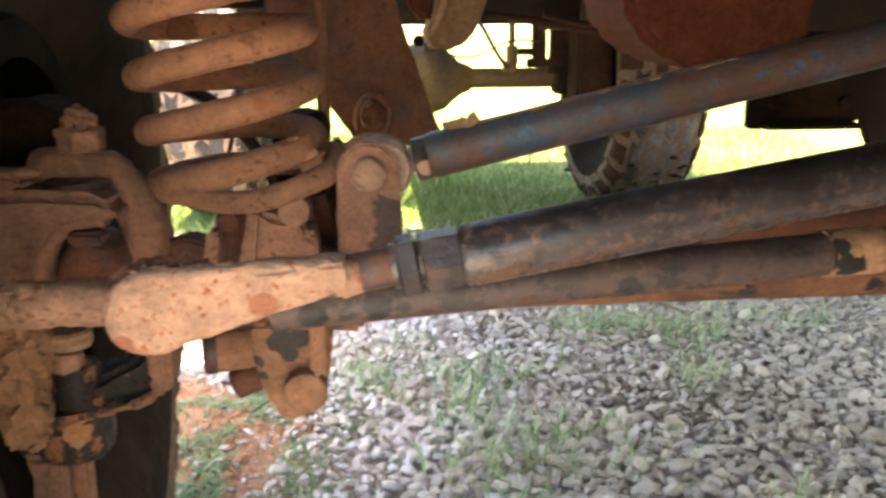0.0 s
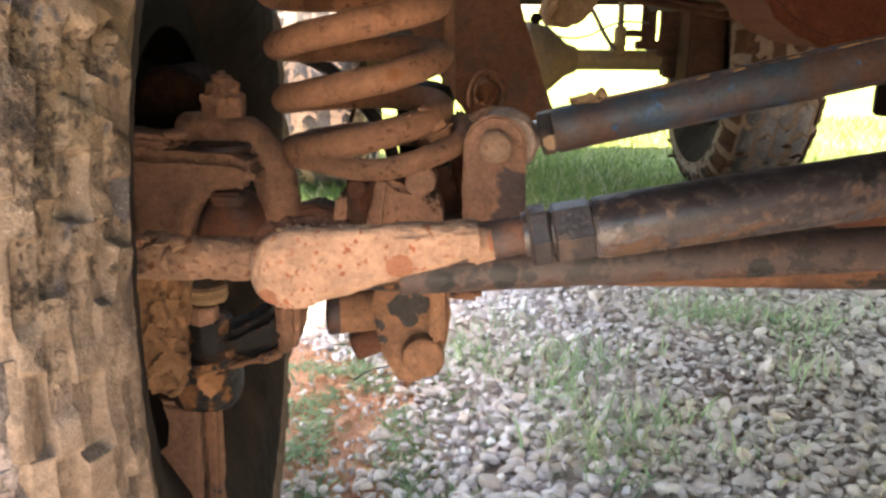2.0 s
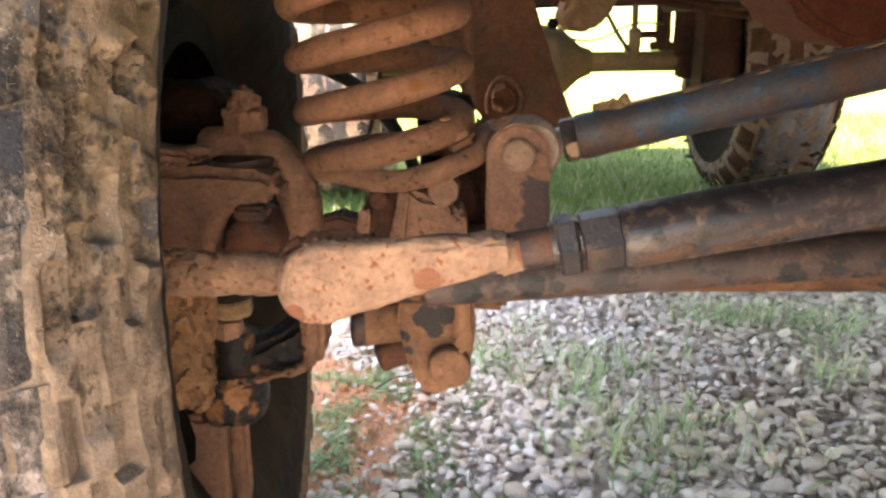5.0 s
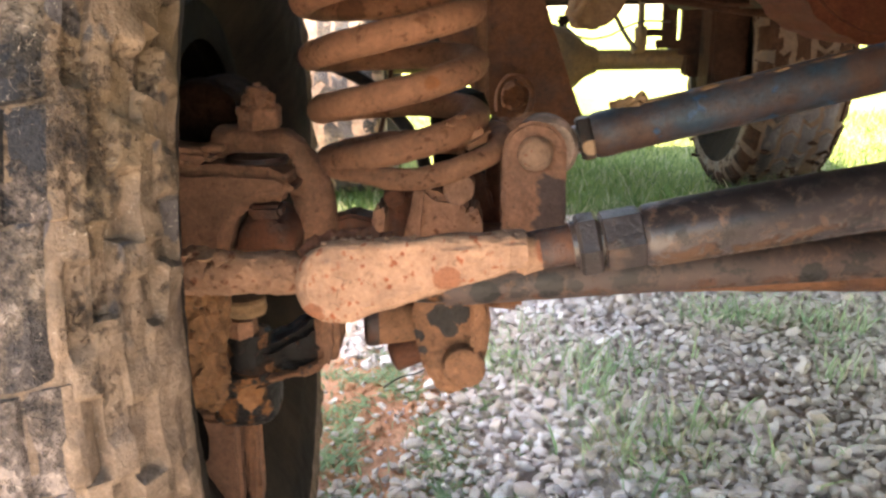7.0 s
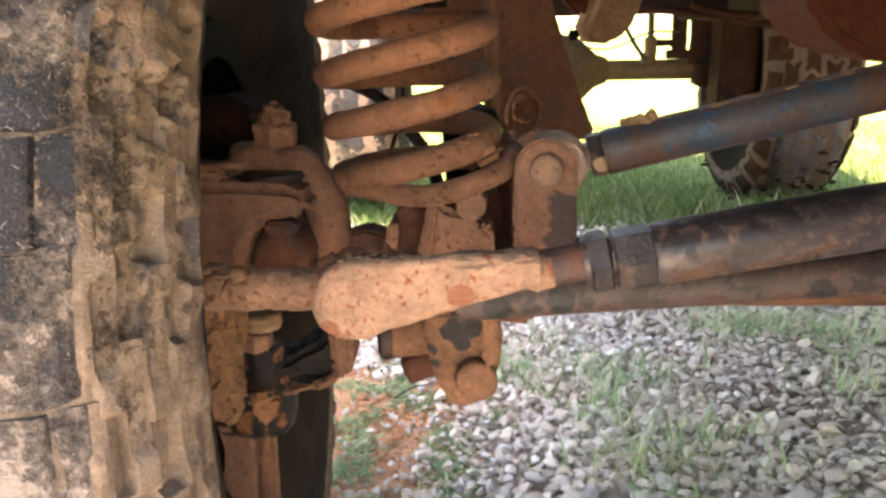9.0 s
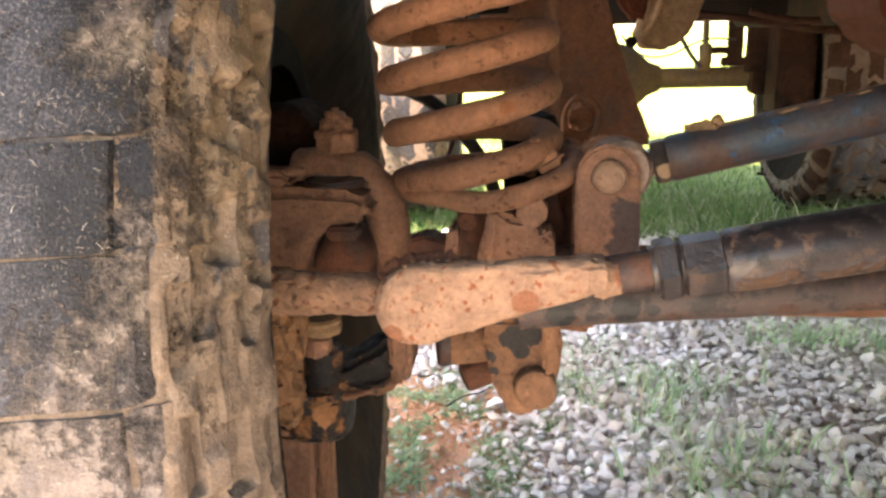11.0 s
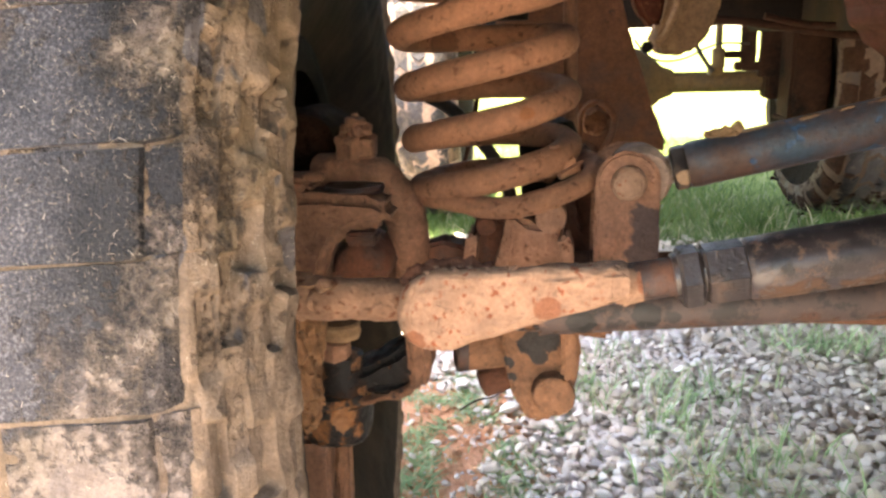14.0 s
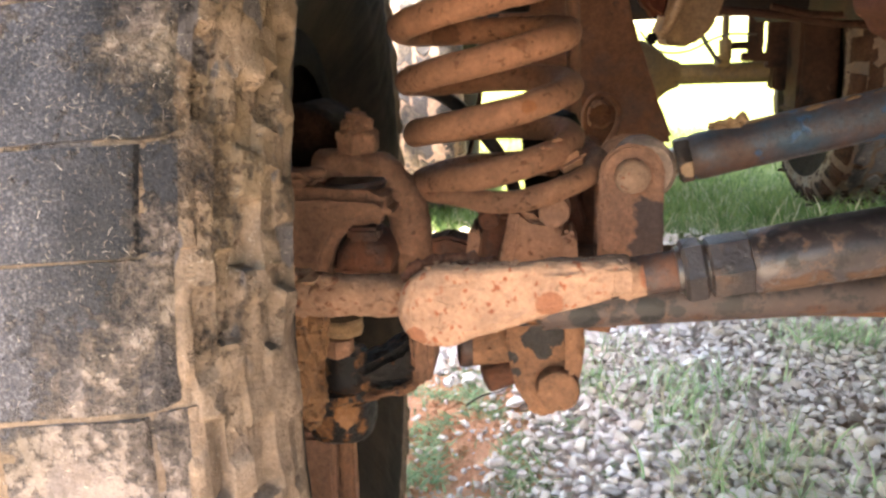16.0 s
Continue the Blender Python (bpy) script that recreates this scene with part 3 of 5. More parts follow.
def build_gravel():
    """Rounded pebbles lying two deep, thinning out over the red soil."""
    rnd = np.random.default_rng(7)
    forms = []
    for k in range(14):
        bm = bmesh.new()
        bmesh.ops.create_icosphere(bm, subdivisions=2 if k < 6 else 1, radius=1)
        roughen(bm, 0.26, 1.0, 0, 3.7 * k)
        cut = random.Random(k)
        for _ in range(9):
            n = Vector((cut.gauss(0, 1), cut.gauss(0, 1), cut.gauss(0, 1))).normalized()
            d = cut.uniform(0.50, 0.80)
            for v in bm.verts:
                v.co -= max(0.0, v.co.dot(n) - d) * n
        bm.verts.ensure_lookup_table()
        forms.append((np.array([v.co[:] for v in bm.verts]), np.array([[v.index for v in f.verts] for f in bm.faces])))
        bm.free()
    co, fa, base, made = [], [], 0, 0
    for layer, step in ((0, 0.0182), (1, 0.0184)):
        for y in np.arange(1.05, 2.85, step):
            for x in np.arange(-0.62, 1.65, step):
                px, py = x + rnd.uniform(-0.5, 0.5) * step, y + rnd.uniform(-0.5, 0.5) * step
                edge = px + 0.10 + 0.20 * noise.noise(Vector((px * 5, py * 5, 3))) + 2.2 * max(0, py - 1.66) + 0.7 * max(0, 1.42 - py)
                keep = min(max(edge / 0.16 + 0.55, 0.07 if py > 1.42 else 0.22), 1.0) * (1.0 if py < 2.75 else 0.35)
                bald = noise.noise(Vector((px * 3.1, py * 3.1, 8))) + (0.9 if math.hypot(px - 0.60, py - 1.55) < 0.11 else 0)
                if rnd.random() > keep * (1.0 if bald < 0.3 else 0.8 if bald < 0.7 else 0.62) * (1 if layer == 0 else 0.8):
                    continue
                s = 0.0106 * np.exp(rnd.normal(0, 0.26)) * (0.55 if edge < 0 else 0.74 if px < 0.04 and py < 1.5 else 1)
                axes = s * np.array([rnd.uniform(1.0, 1.38), rnd.uniform(0.8, 1.1), rnd.uniform(0.50, 0.75)])
                turn = np.array(Euler((rnd.normal(0, 0.4), rnd.normal(0, 0.4), rnd.uniform(0, 6.3))).to_matrix())
                v, f = forms[int(rnd.integers(6) if py < 1.5 and layer else rnd.integers(6, 14))]
                p = (v * axes) @ turn.T + [px, py, ground_z(px, py) + axes[2] * 0.55 + layer * 0.009]
                co.append(p)
                fa.append(f + base)
                base += len(v)
                made += 1
    for _ in range(170):
        px, py = rnd.normal(-0.16, 0.14), rnd.uniform(1.05, 1.9)
        s = 0.0027 * np.exp(rnd.normal(0, 0.45))
        v, f = forms[int(rnd.integers(6, 14))]
        turn = np.array(Euler((rnd.normal(0, 0.4), rnd.normal(0, 0.4), rnd.uniform(0, 6.3))).to_matrix())
        co.append((v * s * np.array([1.3, 1.0, 0.7])) @ turn.T + [px, py, ground_z(px, py) + s * 0.4])
        fa.append(f + base)
        base += len(v)
    co, fa = np.concatenate(co), np.concatenate(fa)
    me = bpy.data.meshes.new("gravel")
    me.from_pydata(co.tolist(), [], fa.tolist())
    me.polygons.foreach_set("use_smooth", [True] * len(me.polygons))
    me.set_sharp_from_angle(angle=radians(38))
    me.materials.append(m_stone)
    tagged(new("gravel", me), "loose grey, white and brown river gravel on red soil", "gravel", kind="stuff")


def build_crumbs():
    """Crumbs and small clods of red clay on the bare soil."""
    rnd = random.Random(17)
    forms = []
    for k in range(6):
        bm = bmesh.new()
        bmesh.ops.create_icosphere(bm, subdivisions=1, radius=1)
        roughen(bm, 0.5, 1.1, 0, 5.1 * k)
        bm.verts.ensure_lookup_table()
        forms.append(([v.co.copy() for v in bm.verts], [[v.index for v in f.verts] for f in bm.faces]))
        bm.free()
    verts, faces = [], []
    for _ in range(2600):
        x, y = rnd.gauss(-0.20, 0.11), rnd.uniform(1.1, 1.84)
        size = 0.0022 * math.exp(rnd.gauss(0, 0.6))
        turn = Euler((rnd.uniform(0, 6), rnd.uniform(0, 6), rnd.uniform(0, 6))).to_matrix()
        vs, fs = rnd.choice(forms)
        n, base = len(verts), Vector((x, y, ground_z(x, y) + size * 0.3))
        verts += [tuple(turn @ (v * size) + base) for v in vs]
        faces += [[n + q for q in f] for f in fs]
    me = bpy.data.meshes.new("soil_crumbs")
    me.from_pydata(verts, [], faces)
    me.materials.append(m_ground)
    tagged(new("soil_crumbs", me), "loose crumbs of red clay soil", "soil", kind="stuff")


def blades(name, material, label, category, spots):
    """Grass as single curved blades. spots: rows of (x, y, height, width, lean)."""
    rnd = np.random.default_rng(11)
    verts, faces = [], []
    for x, y, h, w, lean in spots:
        a, b = rnd.uniform(0, 6.283), rnd.uniform(0, 6.283)
        dx, dy, cx, cy = math.cos(a) * lean * h, math.sin(a) * lean * h, math.cos(b) * w / 2, math.sin(b) * w / 2
        z, n = ground_z(x, y) - 0.004, len(verts)
        for t, wide in ((0, 0.8), (0.35, 1.0), (0.7, 0.7)):
            px, py, pz = x + dx * t * t, y + dy * t * t, z + h * t * (1 - 0.25 * lean * t)
            verts += [(px - cx * wide, py - cy * wide, pz), (px + cx * wide, py + cy * wide, pz)]
        verts.append((x + dx, y + dy, z + h * (1 - 0.25 * lean)))
        faces += [(n, n + 1, n + 3, n + 2), (n + 2, n + 3, n + 5, n + 4), (n + 4, n + 5, n + 6)]
    me = bpy.data.meshes.new(name)
    me.from_pydata(verts, [], faces)
    me.materials.append(material)
    return tagged(new(name, me), label, category, kind="stuff")


def build_grass():
    rnd = np.random.default_rng(5)
    rows = []
    for _ in range(46000):
        x, y = rnd.uniform(-1.6, 2.6), 2.78 + 2.6 * rnd.random() ** 1.4
        lush = 0.5 + 0.5 * noise.noise(Vector((x * 1.7, y * 1.7, 5)))
        if rnd.random() > 0.35 + 0.75 * lush:
            continue
        rows.append((x, y, rnd.uniform(0.028, 0.085) * (0.5 + 0.9 * lush), rnd.uniform(0.0016, 0.0042), rnd.uniform(0.2, 1.1)))
    for cx, cy, n, hh in ((0.98, 2.82, 130, 0.15), (1.12, 2.78, 120, 0.17), (0.86, 2.85, 90, 0.12), (1.25, 2.85, 80, 0.12), (-0.5, 2.72, 70, 0.1), (0.35, 3.6, 40, 0.22), (0.75, 3.0, 90, 0.1)):
        for _ in range(n):
            rows.append((cx + rnd.normal(0, 0.07), cy + rnd.normal(0, 0.06), rnd.uniform(0.5, 1.1) * hh, rnd.uniform(0.003, 0.007), rnd.uniform(0.2, 0.8)))
    blades("grass", m_grass, "green meadow grass growing round the rear wheels", "grass", rows)
    rows = []
    tufts = [(0.28, 1.70), (0.52, 1.95), (0.63, 1.93), (0.74, 1.90), (0.83, 1.85), (0.21, 1.36), (0.13, 1.82), (-0.06, 1.41), (0.33, 1.42), (0.36, 1.30), (-0.16, 1.38), (0.48, 1.28), (0.1, 1.62), (-0.02, 1.55), (-0.24, 1.5), (-0.3, 1.62), (-0.26, 1.36), (-0.12, 1.27), (0.6, 1.4), (0.42, 1.7), (0.95, 2.0), (0.2, 1.5), (0.7, 1.62)]
    for _ in range(14):
        tufts.append((rnd.uniform(-0.5, 1.3), rnd.uniform(1.1, 2.7)))
    tufts += [(0.56 + 0.04 * k, 1.96 - 0.017 * k) for k in range(8)] + [(0.20 + 0.012 * k, 1.72 - 0.055 * k) for k in range(8)] + [(0.04, 1.72), (0.07, 1.66), (0.12, 1.55)]
    for cx, cy in tufts:
        for _ in range(int(rnd.integers(8, 26))):
            rows.append((cx + rnd.normal(0, 0.035), cy + rnd.normal(0, 0.03), rnd.uniform(0.03, 0.11) * (1 if cx > 0.02 else 0.4), rnd.uniform(0.0020, 0.0046), rnd.uniform(0.15, 0.9)))
    for cx, cy in ((0.076, 1.69), (0.21, 1.54), (0.30, 1.35), (0.27, 1.26), (0.53, 1.90), (0.61, 1.90), (0.75, 1.90), (0.72, 1.78), (0.30, 1.64)):
        for _ in range(46):
            rows.append((cx + rnd.normal(0, 0.030), cy + rnd.normal(0, 0.026), rnd.uniform(0.018, 0.065), rnd.uniform(0.0030, 0.0066), rnd.uniform(0.3, 1.4)))
    for _ in range(9000):
        x, y = rnd.normal(-0.12, 0.13), rnd.uniform(1.05, 1.74)
        if noise.noise(Vector((x * 12, y * 12, 2))) < 0.08:
            continue
        rows.append((x, y, rnd.uniform(0.008, 0.032), rnd.uniform(0.0030, 0.0072), rnd.uniform(0.8, 1.9)))
    blades("weeds", m_weed, "light green weeds sprouting through the gravel", "weeds", rows)


def build_straw():
    rnd = np.random.default_rng(19)
    rows = [(rnd.normal(0.24, 0.07), rnd.normal(1.31, 0.035), rnd.uniform(0.05, 0.11), rnd.uniform(0.0016, 0.003), rnd.uniform(1.4, 2.6)) for _ in range(42)]
    rows += [(rnd.uniform(-0.3, 0.9), rnd.uniform(1.2, 1.9), rnd.uniform(0.03, 0.08), rnd.uniform(0.0014, 0.0026), rnd.uniform(1.4, 2.6)) for _ in range(60)]
    blades("straw", m_straw, "dry yellow straw lying on the gravel", "straw", rows)
    stick = thing("twig", (-0.13, 1.59, 0.0), "thin dark dry twig lying on low weeds", "twig")
    part("stem", at(roughen(sweep(curve([(-0.155, 1.572, 0.010), (-0.125, 1.590, 0.022), (-0.095, 1.612, 0.020), (-0.075, 1.628, 0.026)], 6), [0.0020 - 0.00005 * i for i in range(19)], 8), 0.0004, 90), stick), m_hose, stick)


build_ground()
build_gravel()
build_crumbs()
build_grass()
build_straw()

# ---------------------------------------------------------------- floor pan, with unseen plates and walls added to block light
pan = add(block((0.63, 1.27, 1.02), (0.96, 0.96, 0.04), 0.005), block((0.63, 2.98, 1.016), (0.96, 2.46, 0.04), 0.005), block((-0.20, 1.49, 2.40), (0.80, 0.62, 0.04), 0.005), block((-0.17, 2.36, 2.40), (0.66, 1.12, 0.04), 0.005), block((1.05, 1.57, 0.76), (0.05, 0.44, 0.32), 0.01), block((0.72, 1.95, 0.82), (0.74, 1.5, 0.03), 0.005), block((0.99, 0.88, 0.55), (0.06, 0.94, 0.92), 0.02), block((1.38, 1.9, 0.70), (0.54, 1.6, 0.04), 0.005), block((-0.50, 3.45, 1.02), (0.40, 1.0, 0.04), 0.01), block((1.29, 3.40, 1.02), (0.36, 1.5, 0.04), 0.01), block((1.45, 3.40, 0.82), (0.04, 1.5, 0.42), 0.01), block((1.10, 2.05, 0.78), (0.05, 1.2, 0.36), 0.01), block((1.66, 1.6, 0.45), (0.05, 1.2, 0.55), 0.01), block((0.69, 0.36, 0.55), (0.92, 0.06, 0.72), 0.02),
          block((0.26, 0.76, 1.06), (1.76, 0.96, 0.04), 0.005), block((0.32, 4.2, 0.80), (1.5, 0.05, 0.2), 0.01),
          block((0.52, 0.37, 0.92), (1.25, 0.10, 0.34), 0.02), block((0.52, 0.62, 0.98), (1.25, 0.5, 0.04), 0.005), block((-0.10, 0.93, 0.90), (0.03, 0.56, 0.28), 0.01))
tagged(new("light_block_plates", mesh_of(pan, "light_block_plates", m_frame)), "dusty black floor pan and unseen plates added to block light", "vehicle floor", kind="structure")


# ---------------------------------------------------------------- wheels
R, PITCHES = 0.47, 23


def wrap(profile, half, depth, slope=0.003, skew=0.0):
    """A tread block bent round the tyre at angle 0 (towards -y): profile rows of (across, radius), half its half length along the tread."""
    bm = bmesh.new()
    rows = []
    for i, (a, r) in enumerate(profile):
        k = skew * i / max(len(profile) - 1, 1)
        ring = []
        flat = [(half - slope * 1.4) * q / 4 for q in range(-4, 5)]
        for s, dr in ((-half, -depth), (-half + slope * 0.5, -0.003), *((q, 0) for q in flat), (half - slope * 0.5, -0.003), (half, -depth)):
            ang = (s + k) / R
            rr = r + dr
            ring.append(bm.verts.new((a, -rr * math.cos(ang), rr * math.sin(ang))))
        rows.append(ring)
    for p, q in zip(rows, rows[1:]):
        for k in range(len(p) - 1):
            bm.faces.new((p[k], p[k + 1], q[k + 1], q[k]))
    bm.faces.new(rows[0])
    bm.faces.new(rows[-1][::-1])
    return bm


def chevron(a0, a1, half, zig, r, depth):
    """A tread block with arrow-shaped ends, between two distances across the tread."""
    bm, rows = bmesh.new(), []
    for i in range(5):
        a, k = a0 + (a1 - a0) * i / 4, zig * (1 - abs(i - 2) / 2)
        drop = 0.004 if i in (0, 4) else 0.0
        ring = []
        for s, dr in ((-half, -depth), (-half + 0.002, -0.003), (-half + 0.006, 0), (half - 0.006, 0), (half - 0.002, -0.003), (half, -depth)):
            rr = r - 9 * a * a * 0.05 - drop + dr
            ring.append(bm.verts.new((a, -rr * math.cos((s + k) / R), rr * math.sin((s + k) / R))))
        rows.append(ring)
    low = [[bm.verts.new((v.co.x, v.co.y * 0.97, v.co.z * 0.97)) for v in ring] for ring in (rows[0], rows[-1])]
    for p, q in zip([low[0], *rows], [*rows, low[1]]):
        for k in range(5):
            bm.faces.new((p[k], p[k + 1], q[k + 1], q[k]))
    return bm


def rear_lugs(tyre):
    """Staggered columns of arrow-ended blocks with wide clay-filled grooves."""
    n = 25
    step = 2 * math.pi / n
    half = R * step / 2 - 0.0062
    for col, (a0, a1) in enumerate(((-0.118, -0.070), (-0.058, -0.006), (0.006, 0.058), (0.070, 0.118))):
        me = mesh_of(roughen(chevron(a0, a1, half, 0.021 if col % 2 else -0.021, 0.474, 0.016), 0.0012, 60, 1, col, 0.02), "tread_block", m_lug, 32)
        for k in range(n):
            o = new("tread_block", me)
            o.parent = tyre
            o.rotation_euler = ((k + 0.5 * (col % 2) + random.uniform(-0.03, 0.03)) * step, random.uniform(-0.02, 0.02), random.uniform(-0.03, 0.03))
    for sgn in (1, -1):
        rib = ((0.122, 0.4640), (0.132, 0.4600), (0.142, 0.4480), (0.152, 0.4330), (0.156, 0.4150), (0.152, 0.3950))
        me = mesh_of(roughen(wrap([(sgn * a, r) for a, r in rib], half * 0.8, 0.020, 0.003, -0.010), 0.0022, 70, 2, sgn, 0.012, 1.0), "shoulder_rib", m_lug_mud, 32)
        for k in range(n):
            o = new("shoulder_rib", me)
            o.parent = tyre
            o.rotation_euler = ((k + 0.25) * step, 0, 0)


def stuck_straw(tyre):
    """Short straws and fibres stuck to the front of the tread."""
    rnd = np.random.default_rng(31)
    verts, faces = [], []
    while len(faces) < 9000:
        a, ang = rnd.uniform(-0.10, 0.125), rnd.uniform(-0.75, 1.15)
        if noise.noise(Vector((a * 22, ang * 11, 4))) < rnd.uniform(-0.35, 0.55):
            continue
        r = 0.4709 - max(0.0, a - 0.104) * 0.25
        length, width, way = 0.0006 * math.exp(rnd.normal(0.30, 0.60)), rnd.uniform(0.00009, 0.00016), rnd.uniform(0, math.pi)
        bend = rnd.normal(0, 0.14)
        n = len(verts)
        for q in (-1, 0, 1):
            ca, sa = math.cos(way + bend * q), math.sin(way + bend * q)
            for side in (-1, 1):
                da, ds = q * length * ca - side * width * sa, q * length * sa + side * width * ca
                rr = r + 0.0006 + 0.0006 * (q == 0)
                verts.append((a + da, -rr * math.cos(ang + ds / R), rr * math.sin(ang + ds / R)))
        faces += [(n, n + 1, n + 3, n + 2), (n + 2, n + 3, n + 5, n + 4)]
    me = bpy.data.meshes.new("dry_straw")
    me.from_pydata(verts, [], faces)
    me.materials.append(m_fibre)
    o = new("dry_straw", me)
    o.parent = tyre
    tagged(o, "short dry straws stuck to the tread", kind="stuff")


def front_lugs(tyre):
    """Worn blocks of two lengths by turns."""
    pair = 2 * math.pi / PITCHES
    tall, short, groove = R * pair * 0.575 / 2, R * pair * 0.425 / 2, 0.0001
    kinds = []
    for sgn in (1, -1):
        long_side = ((0.028, 0.4695), (0.060, 0.4705), (0.104, 0.4692), (0.1130, 0.4678), (0.1180, 0.4650), (0.1212, 0.4608), (0.1216, 0.4540))
        split_side = ((0.034, 0.4695), (0.055, 0.4705), (0.1010, 0.4703), (0.1035, 0.4692), (0.1050, 0.4660), (0.1080, 0.4655), (0.1180, 0.4648), (0.1262, 0.4625), (0.1285, 0.4600), (0.1290, 0.4520))
        kinds.append(("tread_block", wrap([(sgn * a, r) for a, r in long_side], tall - groove, 0.012, 0.0008, 0.010), 0, m_lug))
        kinds.append(("tread_block", wrap([(sgn * a, r) for a, r in split_side], short - groove, 0.012, 0.0008, 0.008), 1, m_lug))
    kinds.append(("centre_block", wrap([(a, r) for a, r in ((-0.022, 0.4700), (0.0, 0.4710), (0.024, 0.4700))], tall - groove, 0.012, 0.004, 0.026), 0, m_lug))
    kinds.append(("centre_block", wrap([(a, r) for a, r in ((-0.028, 0.4700), (0.0, 0.4710), (0.029, 0.4700))], short - groove, 0.012, 0.004, 0.022), 1, m_lug))
    for name, b, odd, mat in kinds:
        if name == "tread_block":
            roughen(b, 0.0007, 70, 2, odd, 0.007)
        me = mesh_of(b, name, mat, 32)
        me.materials.append(m_lug_mud)
        for p in me.polygons:
            p.material_index = 1 if abs(p.center.x) > 0.1225 else 0
        for k in range(PITCHES):
            o = new(name, me)
            o.parent = tyre
            o.rotation_euler = ((k + 0.5 * odd) * pair, 0, 0)


def ramp(x, lo, hi, soft):
    """1 between lo and hi, falling to 0 over a soft edge."""
    up, down = min(max((x - lo) / soft + 0.5, 0), 1), min(max((hi - x) / soft + 0.5, 0), 1)
    return min(up, down)


def caked(bm):
    """Shoulder lugs of two lengths by turns, stepped across the edge of the tread and half buried in lumpy clay."""
    pair = 2 * math.pi / PITCHES
    bm.normal_update()
    moved = []
    for v in bm.verts:
        a, r, ang = v.co.x, math.hypot(v.co.y, v.co.z), math.atan2(v.co.z, -v.co.y)
        p = v.co * 60
        low = noise.noise(v.co * 26 + Vector((3, 9, 2)))
        lump = noise.noise(p) + 0.55 * noise.noise(p * 2.4) + 0.3 * noise.noise(p * 5.5)
        if a < 0.1165 or r < 0.385:
            d = 0.0004 * lump if a < 0.1165 else 0.0010 * lump
        else:
            w = (a - 0.1165) * 0.8 + (0.4625 - r) * 0.75
            raised, many = 0.0, 2 * PITCHES
            for col, (lo, hi, turn, tall) in enumerate(((-0.01, 0.0095, 0.0, 0.45), (0.0095, 0.0220, 0.42, 0.8), (0.0220, 0.0365, 0.15, 0.9), (0.0365, 0.0530, 0.60, 1.0), (0.0530, 0.0660, 0.33, 1.0), (0.0660, 0.0810, 0.80, 0.9))):
                along = ang / (2 * math.pi) * many + turn + 80 + 0.03 * noise.noise(p * 0.7)
                cell, u = int(along), along % 1.0
                pick = ((cell * 37 + col * 53) % 17) / 16
                shift = 0.0022 * (pick - 0.5)
                raised = max(raised, tall * (0.1 + 0.9 * ((cell * 7 + col * 4) % 11) / 10) * ramp(u, 0.10, 0.68 + 0.16 * pick, 0.05) * ramp(w, lo + shift, hi + shift, 0.0017))
            fill = min(max(0.18 + 1.1 * low, 0.0), 0.8)
            d = -0.0066 + 0.0135 * max(raised, fill * 0.5) + 0.0008 * lump
            d *= min(max((a - 0.1165) / 0.004, 0.3), 1) * min(max((r - 0.385) / 0.012, 0), 1)
        moved.append(v.co + v.normal * d)
    for v, co in zip(bm.verts, moved):
        v.co = co


